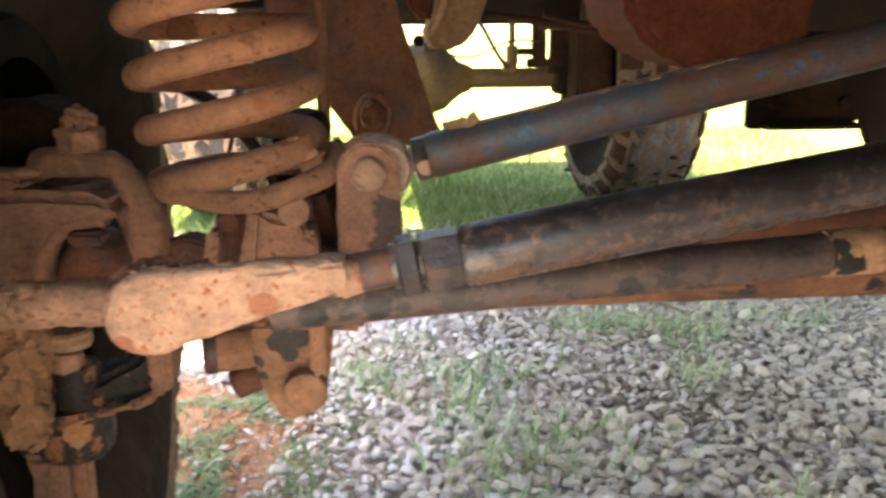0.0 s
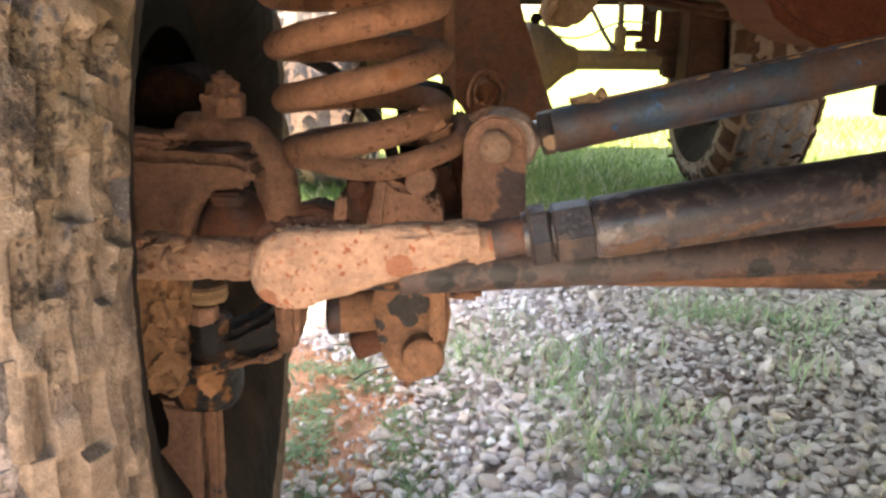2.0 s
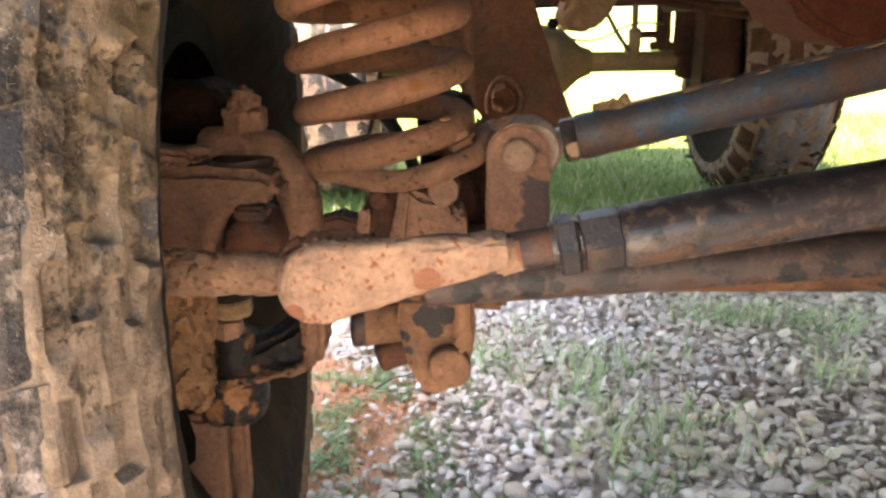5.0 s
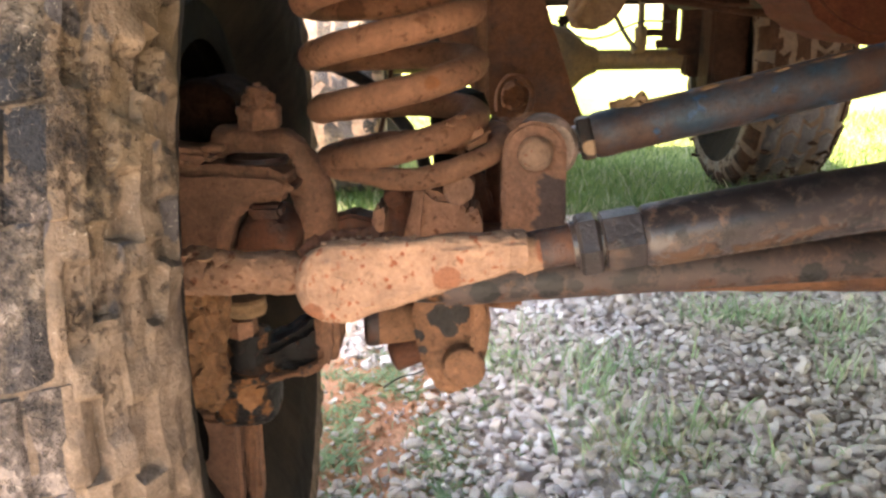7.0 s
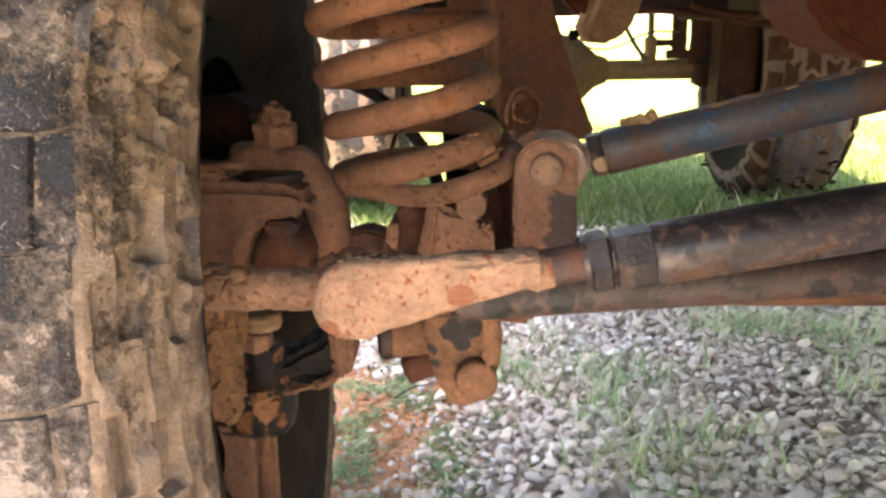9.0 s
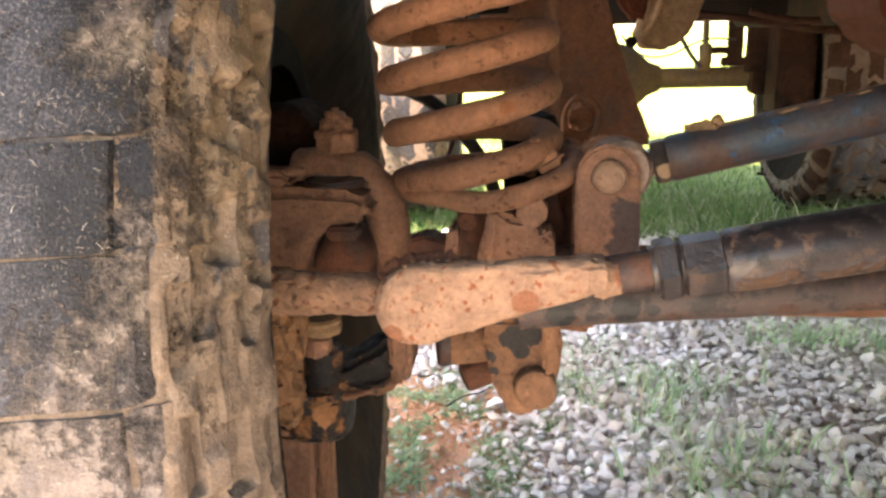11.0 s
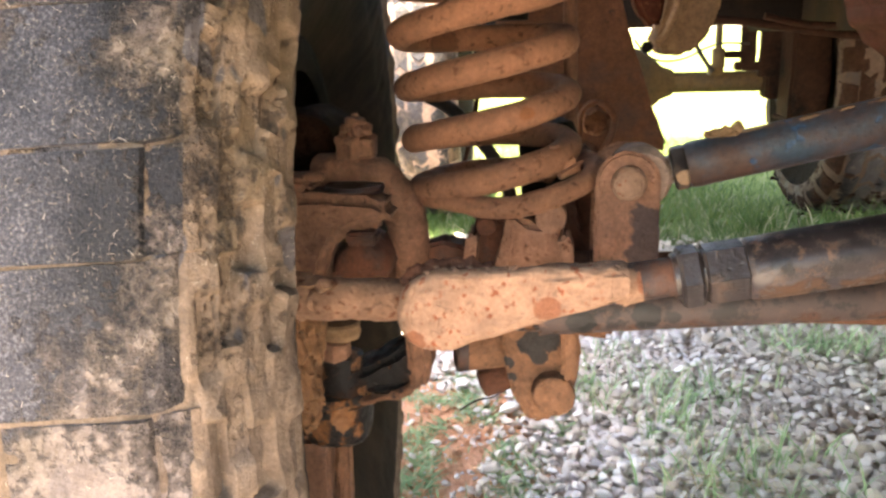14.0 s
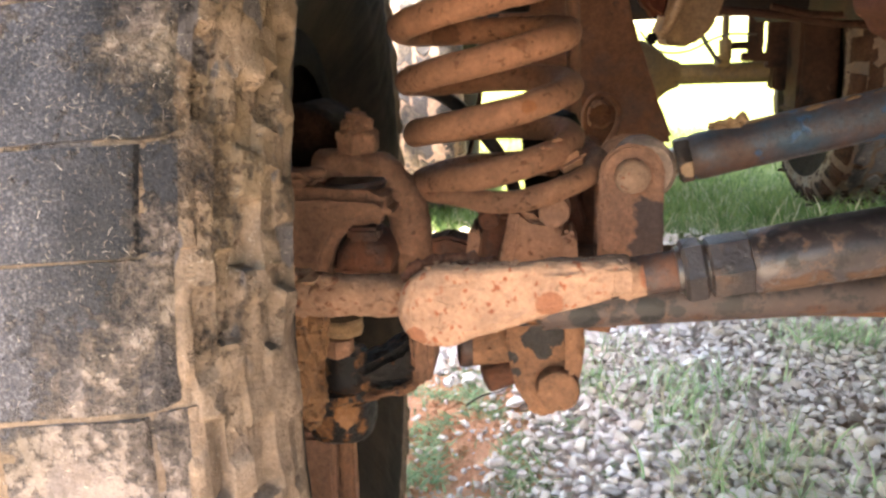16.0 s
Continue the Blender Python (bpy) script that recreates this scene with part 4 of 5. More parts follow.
def build_wheel(rear=False):
    """The wheel about its hub, at the origin, its inner side towards +x."""
    w = thing("wheel", (0, 0, 0), "", "wheel")
    wall = [(0.080, 0.218), (0.092, 0.234), (0.112, 0.264), (0.140, 0.32), (0.1535, 0.368), (0.1550, 0.400), (0.1525, 0.4155), (0.1475, 0.4295), (0.1405, 0.4405), (0.1325, 0.4500), (0.1250, 0.4570), (0.1165, 0.4625), (0.1050, 0.4658), (0.09, 0.4682), (0.05, 0.4692), (0.0, 0.4690)]
    if rear:
        prof = wall + [(-a, r) for a, r in wall[-2::-1]]
        prof = [(a + (c - a) * k / 2, r + (q - r) * k / 2) for (a, r), (c, q) in zip(prof, prof[1:]) for k in range(2)] + prof[-1:]
        bm = lathe(prof, 300)
    else:
        fine = [(p.x, p.y) for p in curve([(a, r, 0) for a, r in wall[3:14]], 9)]
        prof = wall[:3] + fine + wall[14:] + [(-a, r) for a, r in wall[-2::-1]]
        bm = lathe(prof, 960)
    for f in [f for f in bm.faces if len(f.verts) > 4]:
        bm.faces.remove(f)
    if rear:
        roughen(bm, 0.0014, 62, 0, 1, flake=1.0)
    else:
        caked(bm)
    me_tyre = mesh_of(bm, "tyre", m_carcass, 60)
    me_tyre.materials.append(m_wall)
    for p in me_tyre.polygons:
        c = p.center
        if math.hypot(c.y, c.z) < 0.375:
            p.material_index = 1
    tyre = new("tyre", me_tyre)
    tyre.parent = w
    tyre["label"] = "worn black mud tyre caked with tan clay"
    if rear:
        rear_lugs(tyre)
    else:
        front_lugs(tyre)
        stuck_straw(tyre)
    rim = lathe([(0.094, 0.19), (0.098, 0.205), (0.096, 0.224), (0.088, 0.229), (0.082, 0.216), (0.07, 0.203), (-0.10, 0.200), (-0.115, 0.216), (-0.12, 0.225), (-0.126, 0.22), (-0.11, 0.195), (-0.03, 0.18), (-0.02, 0.07), (0.02, 0.06), (0.02, 0.17), (0.06, 0.185)], 64)
    for f in [f for f in rim.faces if len(f.verts) > 4]:
        rim.faces.remove(f)
    part("rim", rim, m_well_shade, w, "steel rim coloured near black for shade")
    part("brake_disc", lathe([(0.045, 0.06), (0.045, 0.158), (0.068, 0.158), (0.068, 0.05)], 48), m_well_shade, w, "brake disc coloured near black for shade")
    part("hub", lathe([(0.06, 0.05), (0.11, 0.048), (0.115, 0.04), (0.115, 0.01)], 32), m_well_shade, w)
    return w


def place_wheel(w, x, y, z, spin, rz, label, group):
    w["label"], w["group"] = label, group
    w.matrix_world = pose(x, y, z, 0, 0, rz) @ pose(0, 0, 0, spin, 0, 0)
    return w


wheel = build_wheel()
rear_left = build_wheel(rear=True)
rear_right = copy_thing(rear_left, pose(0, 0, 0))
place_wheel(wheel, -0.331, 0.97, R, 5.4, 6.0, "front wheel with worn mud tyre caked in tan clay", "vehicle wheels")
place_wheel(rear_left, -0.45, 3.30, R + 0.02, 5.0, 1.0, "rear wheel with muddy lugged tyre in grass", "vehicle wheels")
place_wheel(rear_right, 1.06, 3.30, R + 0.02, 1.0, 181.0, "rear wheel with muddy lugged tyre in grass", "vehicle wheels")

# Right wheel: mud on ribs, grooves and lower blocks darkened to paint in shade.
for far_wheel, walls in ((rear_right, m_shaded_groove), (rear_left, m_pale)):
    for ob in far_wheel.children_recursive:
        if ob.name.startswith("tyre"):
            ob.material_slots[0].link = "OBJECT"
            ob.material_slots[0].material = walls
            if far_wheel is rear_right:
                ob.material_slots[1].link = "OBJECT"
                ob.material_slots[1].material = m_well_shade
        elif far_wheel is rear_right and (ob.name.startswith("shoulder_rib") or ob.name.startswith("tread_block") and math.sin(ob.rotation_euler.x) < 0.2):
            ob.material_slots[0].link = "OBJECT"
            ob.material_slots[0].material = m_shaded_mud
lump_rnd = random.Random(4)
lumps = []
for _ in range(70):
    a, ang = lump_rnd.uniform(-0.15, 0.15), lump_rnd.uniform(-2.6, -0.5)
    lumps.append((a, -0.472 * math.cos(ang), 0.472 * math.sin(ang)))
crust = part("clay_crust", clods(lumps, 0.011, 12), m_shaded_mud, rear_right, "lumps of dark mud")

# ---------------------------------------------------------------- front axle with its brackets
AX_Y, AX_Z = 0.93, 0.452
axle = thing("front_axle", (0.3, AX_Y, AX_Z), "solid front axle housing coated in brown clay", "axle")
part("axle_tube", at(roughen(sweep(line((-0.11, AX_Y, AX_Z + 0.006), (0.72, AX_Y, AX_Z + 0.004), 60), 0.0325, 28), 0.0012, 30), axle), m_yoke, axle)
diff = lathe([(-0.12, 0.05), (-0.09, 0.085), (-0.03, 0.115), (0.04, 0.115), (0.1, 0.085), (0.14, 0.05)], 40)
diff.transform(pose(0.82, AX_Y + 0.02, AX_Z + 0.01))
part("differential_housing", at(roughen(diff, 0.003, 18), axle), m_clay, axle)
part("axle_tube", at(sweep(line((0.92, AX_Y, AX_Z), (1.0, AX_Y, AX_Z), 8), 0.0355, 24), axle), m_yoke, axle)
neck = lathe([(-0.19, 0.034), (-0.15, 0.040), (-0.06, 0.050), (0.10, 0.056), (0.18, 0.05)], 32)
neck.transform(pose(0.57, AX_Y + 0.01, AX_Z + 0.056, 0, -4, 0))
part("housing_neck", at(roughen(neck, 0.0015, 25), axle), m_clay_dark, axle)
# upper fork arm, bent down from the ball joint into the tube
fork = sweep(curve([(-0.200, 0.90, 0.572), (-0.165, 0.897, 0.573), (-0.138, 0.895, 0.562), (-0.121, 0.897, 0.535), (-0.119, 0.905, 0.495), (-0.116, 0.92, 0.45)], 10), [0.0165 + 0.003 * min(i / 20, 1) for i in range(51)], 20, flat=1.25)
part("upper_fork_arm", at(roughen(fork, 0.0018, 45, 1, 2, 0.004, 0.9), axle), m_clay, axle, "cast fork arm under brown clay")
low = prism([(-0.205, 0.372), (-0.150, 0.374), (-0.122, 0.381), (-0.107, 0.389), (-0.104, 0.432), (-0.116, 0.428), (-0.134, 0.414), (-0.158, 0.400), (-0.205, 0.392)], 0.850, 0.905, 0.009, 3)
part("lower_fork_arm", at(roughen(low, 0.0020, 44, 4, 4, 0.0045, 0.9), axle), m_soot, axle, "cast fork arm with chipped black paint")
part("fork_rim", at(roughen(sweep(curve([(-0.168, 0.849, 0.3725), (-0.148, 0.848, 0.3745), (-0.124, 0.849, 0.3805), (-0.108, 0.852, 0.3890)], 8), 0.0048, 12), 0.0022, 70, 1, 7, 0.003, 0.9), axle), m_yoke, axle, "rim of the fork arm under orange clay")
part("fork_web", at(roughen(prism([(-0.118, 0.455), (-0.097, 0.455), (-0.096, 0.405), (-0.102, 0.386), (-0.112, 0.381), (-0.116, 0.395)], 0.846, 0.895, 0.006, 2), 0.0016, 50, 3, 5, 0.005, 0.8), axle), m_clay, axle)
prongs = [block((-0.162 + 0.0102 * math.cos(a), 0.893 + 0.0102 * math.sin(a), 0.609), (0.0075, 0.0075, 0.014), 0.002, (0, 0, math.degrees(a))) for a in (math.pi * k / 3 for k in range(6))]
castle = add(hexa((-0.162, 0.893, 0.596), (0, 0, 1), 0.0192, 0.019), *prongs, stud((-0.162, 0.893, 0.611), (0, 0, 1), 0.0085, 0.02))
part("ball_joint_nut", at(add(roughen(castle, 0.0012, 95, 3, 4, 0.0032, 0.7), clods([(-0.176, 0.882, 0.605), (-0.150, 0.880, 0.603), (-0.163, 0.876, 0.606), (-0.158, 0.886, 0.618), (-0.164, 0.884, 0.620), (-0.161, 0.890, 0.624), (-0.168, 0.882, 0.612), (-0.152, 0.884, 0.611)], 0.0038, 4)), axle), m_clay, axle, "castle nut buried in clay")
# tower below the spring, with its bolts
tower = prism([(-0.034, 0.445), (0.026, 0.445), (0.022, 0.515), (0.016, 0.524), (-0.010, 0.528), (-0.020, 0.536), (-0.030, 0.534)], 0.885, 0.975, 0.006)
part("spring_perch", at(roughen(tower, 0.0012, 40, 4, 0, 0.004, 0.6), axle), m_perch, axle)
for name, outline, y0, y1, mat in (
        ("perch_gusset", [(-0.076, 0.45), (-0.064, 0.45), (-0.0535, 0.516), (-0.057, 0.5225), (-0.0645, 0.520)], 0.872, 0.93, m_perch),
        ("perch_gusset", [(-0.049, 0.45), (-0.031, 0.45), (-0.0195, 0.537), (-0.0285, 0.538)], 0.870, 0.95, m_perch),
        ("perch_gusset", [(0.012, 0.45), (0.030, 0.45), (0.0285, 0.515), (0.0225, 0.5235), (0.0150, 0.518)], 0.866, 0.90, m_perch),
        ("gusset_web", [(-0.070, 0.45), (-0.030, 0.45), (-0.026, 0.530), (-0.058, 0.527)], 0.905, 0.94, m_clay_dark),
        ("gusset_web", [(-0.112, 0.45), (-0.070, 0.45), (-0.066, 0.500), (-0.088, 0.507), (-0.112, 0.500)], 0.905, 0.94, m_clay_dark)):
    part(name, at(roughen(prism(outline, y0, y1, 0.003), 0.0012, 45, 4, len(outline) + y0, 0.005, 0.5), axle), mat, axle)
seat = lathe([(0.524, 0.02), (0.526, 0.042), (0.531, 0.046), (0.536, 0.042), (0.538, 0.03)], 40, "z")
seat.transform(pose(-0.022, 0.945, -0.004))
part("perch_plate", at(roughen(seat, 0.001, 30), axle), m_clay_dark, axle)
part("perch_bolt", at(roughen(stud((0.009, 0.886, 0.5350), (0, -1, 0), 0.0138, 0.026), 0.0008, 60), axle), m_perch, axle)
part("perch_bolt", at(roughen(stud((-0.048, 0.898, 0.530), (0, -1, -0.4), 0.0095, 0.03), 0.0008, 60), axle), m_clay_dark, axle)
part("perch_web", at(roughen(prism([(-0.048, 0.44), (0.035, 0.44), (0.040, 0.50), (0.030, 0.535), (-0.030, 0.535), (-0.052, 0.50)], 0.955, 0.965, 0.003), 0.0012, 40, 2, 2, 0.008), axle), m_clay_dark, axle)
part("spring_stop", at(roughen(prism([(0.034, 0.44), (0.062, 0.44), (0.060, 0.56), (0.040, 0.585), (0.032, 0.56)], 0.998, 1.02, 0.004), 0.0016, 40, 2, 6, 0.008), axle), m_clay_dark, axle)
# control arm bracket that hangs below the tube
plate = prism([(-0.034, 0.455), (0.030, 0.455), (0.036, 0.425), (0.034, 0.392), (0.026, 0.362), (0.004, 0.344), (-0.008, 0.342), (-0.014, 0.352), (-0.024, 0.366), (-0.032, 0.40)], 0.872, 0.882, 0.004)
part("bracket_plate", at(roughen(plate, 0.0013, 55, 4, 1, 0.0035, 1.0), axle), m_hanger, axle, "bracket plate with orange clay and chipped paint")
part("bracket_plate", at(roughen(prism([(-0.034, 0.455), (0.036, 0.455), (0.034, 0.392), (0.026, 0.366), (-0.006, 0.352), (-0.032, 0.40)], 0.945, 0.955, 0.004), 0.0015, 45, 1), axle), m_yoke, axle)
part("bracket_rib", at(roughen(prism([(0.017, 0.447), (0.031, 0.448), (0.0325, 0.400), (0.027, 0.391), (0.0185, 0.396)], 0.853, 0.874, 0.0035), 0.0014, 50, 3, 2, 0.005), axle), m_hanger, axle)
part("bracket_bolt", at(roughen(stud((0.0115, 0.868, 0.377), (0.05, -1, 0.05), 0.0190, 0.03, 0.2), 0.0014, 50, 2, 2, 0.005), axle), m_hanger, axle, "bolt head smeared with orange clay")
part("bracket_tab", at(roughen(block((0.047, 0.90, 0.4285), (0.034, 0.03, 0.014), 0.005, (0, 6, 0)), 0.0014, 50, 2, 3, 0.005), axle), m_yoke, axle)
part("bracket_sleeve", at(roughen(stud((-0.048, 0.90, 0.405), (-1, -0.2, 0), 0.0195, 0.052, 0.15), 0.0012, 45, 0, 8), axle), m_hanger, axle, "sleeve smeared with tan clay")
part("bushing", at(roughen(stud((-0.074, 0.895, 0.405), (-1, -0.2, 0), 0.0205, 0.012, 0.2), 0.0008, 45, 0, 8), axle), m_collar, axle, "grey rubber bushing end")
part("bracket_bolt", at(roughen(stud((-0.042, 0.895, 0.376), (-1, -0.3, -0.3), 0.014, 0.03, 0.3), 0.0012, 45, 0, 9), axle), m_clay_dark, axle)
# bracket of the track bar: two upright plates with round tops
def bar_plate(y0, y1):
    top = [(0.0725 + 0.0268 * math.cos(a), 0.5660 + 0.0268 * math.sin(a)) for a in (math.pi * k / 12 for k in range(13))]
    return prism([(0.0445, 0.46), (0.0995, 0.46), *top], y0, y1, 0.003)


part("track_bar_bracket", at(roughen(bar_plate(0.868, 0.876), 0.0009, 60, 4, 0, 0.004, 0.6), axle), m_barplate, axle, "upright bracket plate under tan clay")
part("track_bar_bracket", at(roughen(bar_plate(0.928, 0.936), 0.0011, 50, 1), axle), m_bracket, axle)
part("bracket_web", at(roughen(block((0.073, 0.90, 0.475), (0.056, 0.055, 0.045), 0.004), 0.001, 40), axle), m_clay, axle)
part("bracket_pin", at(roughen(stud((0.0725, 0.864, 0.5665), (0, -1, 0.05), 0.0145, 0.016, 0.5, 24), 0.0008, 60), axle), m_tan, axle, "round bolt head capped with tan clay")

# ---------------------------------------------------------------- steering knuckle beside the wheel
knuckle = thing("steering_knuckle", (-0.18, 0.86, 0.45), "cast steering knuckle plastered with brown clay", "steering knuckle")
upper = prism([(-0.232, 0.470), (-0.184, 0.470), (-0.180, 0.505), (-0.168, 0.528), (-0.150, 0.534), (-0.127, 0.533), (-0.121, 0.553), (-0.135, 0.561), (-0.175, 0.564), (-0.232, 0.566)], 0.832, 0.90, 0.010, 3)
part("knuckle_body", at(roughen(upper, 0.0018, 42, 4, 3, 0.004, 0.45), knuckle), m_clay, knuckle)
part("clay_crust", at(clods([(-0.205, 0.838, 0.577), (-0.188, 0.84, 0.579), (-0.212, 0.836, 0.568)], 0.006, 2), knuckle), m_clay, knuckle)
part("grease_seal", at(roughen(lathe([(0.559, 0.012), (0.560, 0.025), (0.564, 0.0265), (0.567, 0.025), (0.568, 0.012)], 28, "z"), 0.0008, 60), knuckle), m_collar, knuckle, "thin worn metal seal").data.transform(Matrix.Translation((-0.160, 0.868, 0)))
ledge = prism([(-0.236, 0.566), (-0.190, 0.565), (-0.184, 0.571), (-0.192, 0.579), (-0.236, 0.581)], 0.828, 0.87, 0.004, 2)
part("clay_crust", at(roughen(ledge, 0.0024, 60, 3, 6, 0.004, 0.8), knuckle), m_clay, knuckle, "ledge of caked clay")
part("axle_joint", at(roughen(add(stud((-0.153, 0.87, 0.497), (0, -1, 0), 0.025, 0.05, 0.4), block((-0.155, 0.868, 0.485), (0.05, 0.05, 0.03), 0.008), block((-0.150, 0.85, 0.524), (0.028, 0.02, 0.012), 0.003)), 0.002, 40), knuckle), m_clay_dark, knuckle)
shield = lathe([(-0.004, 0.03), (-0.004, 0.106), (0.0, 0.110), (0.004, 0.106), (0.006, 0.09), (0.012, 0.08), (0.012, 0.03)], 56)
shield.transform(pose(-0.229, 0.985, 0.47, 0, 0, 6))
caliper = add(stud((-0.226, 0.975, 0.588), (0, -1, 0), 0.036, 0.09, 0.6, 28), stud((-0.228, 0.98, 0.560), (0, -1, 0), 0.028, 0.07, 0.5, 24))
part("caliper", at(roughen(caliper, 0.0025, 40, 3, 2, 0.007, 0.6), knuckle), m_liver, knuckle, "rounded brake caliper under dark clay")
part("backing_plate", at(roughen(shield, 0.002, 16), knuckle), m_soot, knuckle, "round brake backing plate under dark clay")
arm = sweep(curve([(-0.215, 0.765, 0.497), (-0.17, 0.748, 0.503), (-0.13, 0.738, 0.506), (-0.09, 0.735, 0.507), (-0.06, 0.735, 0.508)], 8), [0.017 - 0.0025 * i / 32 for i in range(33)], 20, flat=1.1)
part("steering_arm", at(roughen(arm, 0.0020, 50, 1, 5, 0.004, 0.9), knuckle), m_arm, knuckle, "steering arm thick with tan clay")
part("clay_crust", at(clods([(-0.186, 0.735, 0.520), (-0.172, 0.738, 0.522), (-0.196, 0.74, 0.512), (-0.18, 0.73, 0.498), (-0.198, 0.735, 0.488), (-0.16, 0.73, 0.520), (-0.15, 0.728, 0.519), (-0.205, 0.74, 0.50)], 0.0065, 6), knuckle), m_arm, knuckle)
chunk = prism([(-0.240, 0.476), (-0.186, 0.474), (-0.190, 0.452), (-0.187, 0.435), (-0.194, 0.418), (-0.190, 0.400), (-0.196, 0.384), (-0.188, 0.364), (-0.240, 0.360)], 0.80, 0.85, 0.009, 3)
part("caliper_bracket", at(roughen(chunk, 0.0026, 70, 4, 9, 0.0038, 1.6), knuckle), m_peel, knuckle, "bracket with peeling orange clay")
part("dust_boot", at(roughen(lathe([(-0.008, 0.009), (-0.007, 0.0160), (-0.002, 0.0182), (0.002, 0.0168), (0.005, 0.0182), (0.008, 0.0160), (0.009, 0.009)], 28, "z"), 0.001, 60), knuckle), m_can, knuckle, "flattened rubber boot under tan dust").data.transform(Matrix.Translation((-0.1755, 0.85, 0.4400)))
part("castle_nut", at(roughen(hexa((-0.181, 0.853, 0.418), (0, 0, 1), 0.0125, 0.015), 0.0012, 90, 2, 0, 0.004, 0.8), knuckle), m_perch, knuckle, "worn castle nut under brown clay")
part("ball_stud", at(roughen(lathe([(0.366, 0.024), (0.380, 0.022), (0.394, 0.0195), (0.412, 0.0185), (0.414, 0.008)], 28, "z"), 0.0016, 50, 2, 1, 0.005), knuckle), m_soot, knuckle).data.transform(Matrix.Translation((-0.178, 0.862, 0)))
cup_ring = lathe([(0.326, 0.010), (0.327, 0.024), (0.331, 0.0295), (0.338, 0.0315), (0.352, 0.0325), (0.364, 0.0320), (0.371, 0.0345), (0.376, 0.0335), (0.378, 0.024)], 36, "z")
cup_ring.transform(pose(-0.188, 0.868, 0))
part("lower_ball_joint", at(roughen(cup_ring, 0.0014, 45, 3, 3, 0.004, 0.8), knuckle), m_flange, knuckle, "ball joint cup with chipped black paint and an orange scab")
part("dust_shield", at(roughen(prism([(-0.262, 0.17), (-0.196, 0.17), (-0.190, 0.335), (-0.250, 0.335)], 0.845, 0.865, 0.004), 0.0020, 40, 4, 0, 0.006, 0.8), knuckle), m_clay, knuckle, "rust red shield strip")
part("shield_edge", at(roughen(prism([(-0.1955, 0.17), (-0.181, 0.17), (-0.174, 0.335), (-0.189, 0.335)], 0.85, 0.872, 0.004), 0.0016, 60, 4, 4, 0.006, 0.8), knuckle), m_yoke, knuckle, "folded edge with orange clay and black paint")

# ---------------------------------------------------------------- steering links
drag = thing("drag_link", (0.2, 0.705, 0.54), "black steering drag link with clay-caked ball end", "steering link")
A, B = Vector((0.088, 0.706, 0.5345)), Vector((0.46, 0.706, 0.5985))
ax = (B - A).normalized()
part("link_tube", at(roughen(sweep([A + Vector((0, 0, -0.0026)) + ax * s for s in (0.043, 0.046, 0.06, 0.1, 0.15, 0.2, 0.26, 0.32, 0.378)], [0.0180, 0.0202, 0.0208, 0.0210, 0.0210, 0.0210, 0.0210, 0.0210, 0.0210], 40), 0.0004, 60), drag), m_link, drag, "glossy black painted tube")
part("jam_nut", at(roughen(hexa(A + Vector((0, 0, -0.0012)) + ax * 0.0087, ax, 0.0208, 0.0145), 0.0003, 60, 1, 1, 0.006), drag), m_nut, drag, "oily black hexagon nut")
part("jam_nut", at(roughen(hexa(A + Vector((0, 0, -0.0016)) + ax * 0.0305, ax, 0.0202, 0.0262, 0.001), 0.0003, 60, 1, 4, 0.006), drag), m_nut, drag, "long oily black hexagon nut")
part("threaded_shank", at(sweep([A + ax * s for s in (-0.002, 0.05)], 0.0150, 20), drag), m_nut, drag)
part("collar", at(roughen(sweep([A - ax * s for s in (0.046, 0.03, 0.014, 0.0)], [0.0125, 0.0128, 0.0130, 0.0130], 28), 0.0004, 60), drag), m_collar, drag, "worn dark threaded collar")


def club(c0, r0, c1, r1, depths, n=18):
    """A forged lug: two round ends of unlike size joined by straight sides, in x and z; depths: rows of (y, how far drawn in)."""
    (xa, za), (xb, zb) = c0, c1
    far = math.hypot(xb - xa, zb - za)
    axis, open_angle = math.atan2(zb - za, xb - xa), math.acos((r0 - r1) / far)
    bm, rings = bmesh.new(), []
    for y, inset in depths:
        ring = []
        for k in range(2 * n + 1):
            a = axis + open_angle + (2 * math.pi - 2 * open_angle) * k / (2 * n)
            ring.append((xa + (r0 - inset) * math.cos(a), za + (r0 - inset) * math.sin(a)))
        for k in range(n + 1):
            a = axis - open_angle + 2 * open_angle * k / n
            q = r1 - inset * 0.45
            ring.append((min(xb + q * math.cos(a), xb + r1 * 0.25), zb + q * math.sin(a)))
        rings.append([bm.verts.new((x, y, z)) for x, z in ring])
    for p, q in zip(rings, rings[1:]):
        for k in range(len(p)):
            bm.faces.new((p[k], p[(k + 1) % len(p)], q[(k + 1) % len(p)], q[k]))
    bm.faces.new(rings[0])
    bm.faces.new(rings[-1][::-1])
    return bm


rod_end = club((-0.0648, 0.5132), 0.0285, (0.054, 0.5352), 0.0112, [(0.6835, 0.0090), (0.6842, 0.0050), (0.6862, 0.0022), (0.6890, 0.0006), (0.693, 0.0), (0.698, 0.0010), (0.708, 0.0050), (0.720, 0.012)])
part("ball_end", at(roughen(rod_end, 0.0013, 52, 5, 2, 0.0032, 0.8), drag), m_tan, drag, "flat club-shaped end thick with dried tan clay")
pebbly = random.Random(21)
crumbs = [(x, 0.694 + pebbly.uniform(-0.004, 0.008), 0.5406 + 0.035 * (x + 0.065) + pebbly.uniform(-0.002, 0.0006)) for x in (pebbly.uniform(-0.075, 0.045) for _ in range(80))]
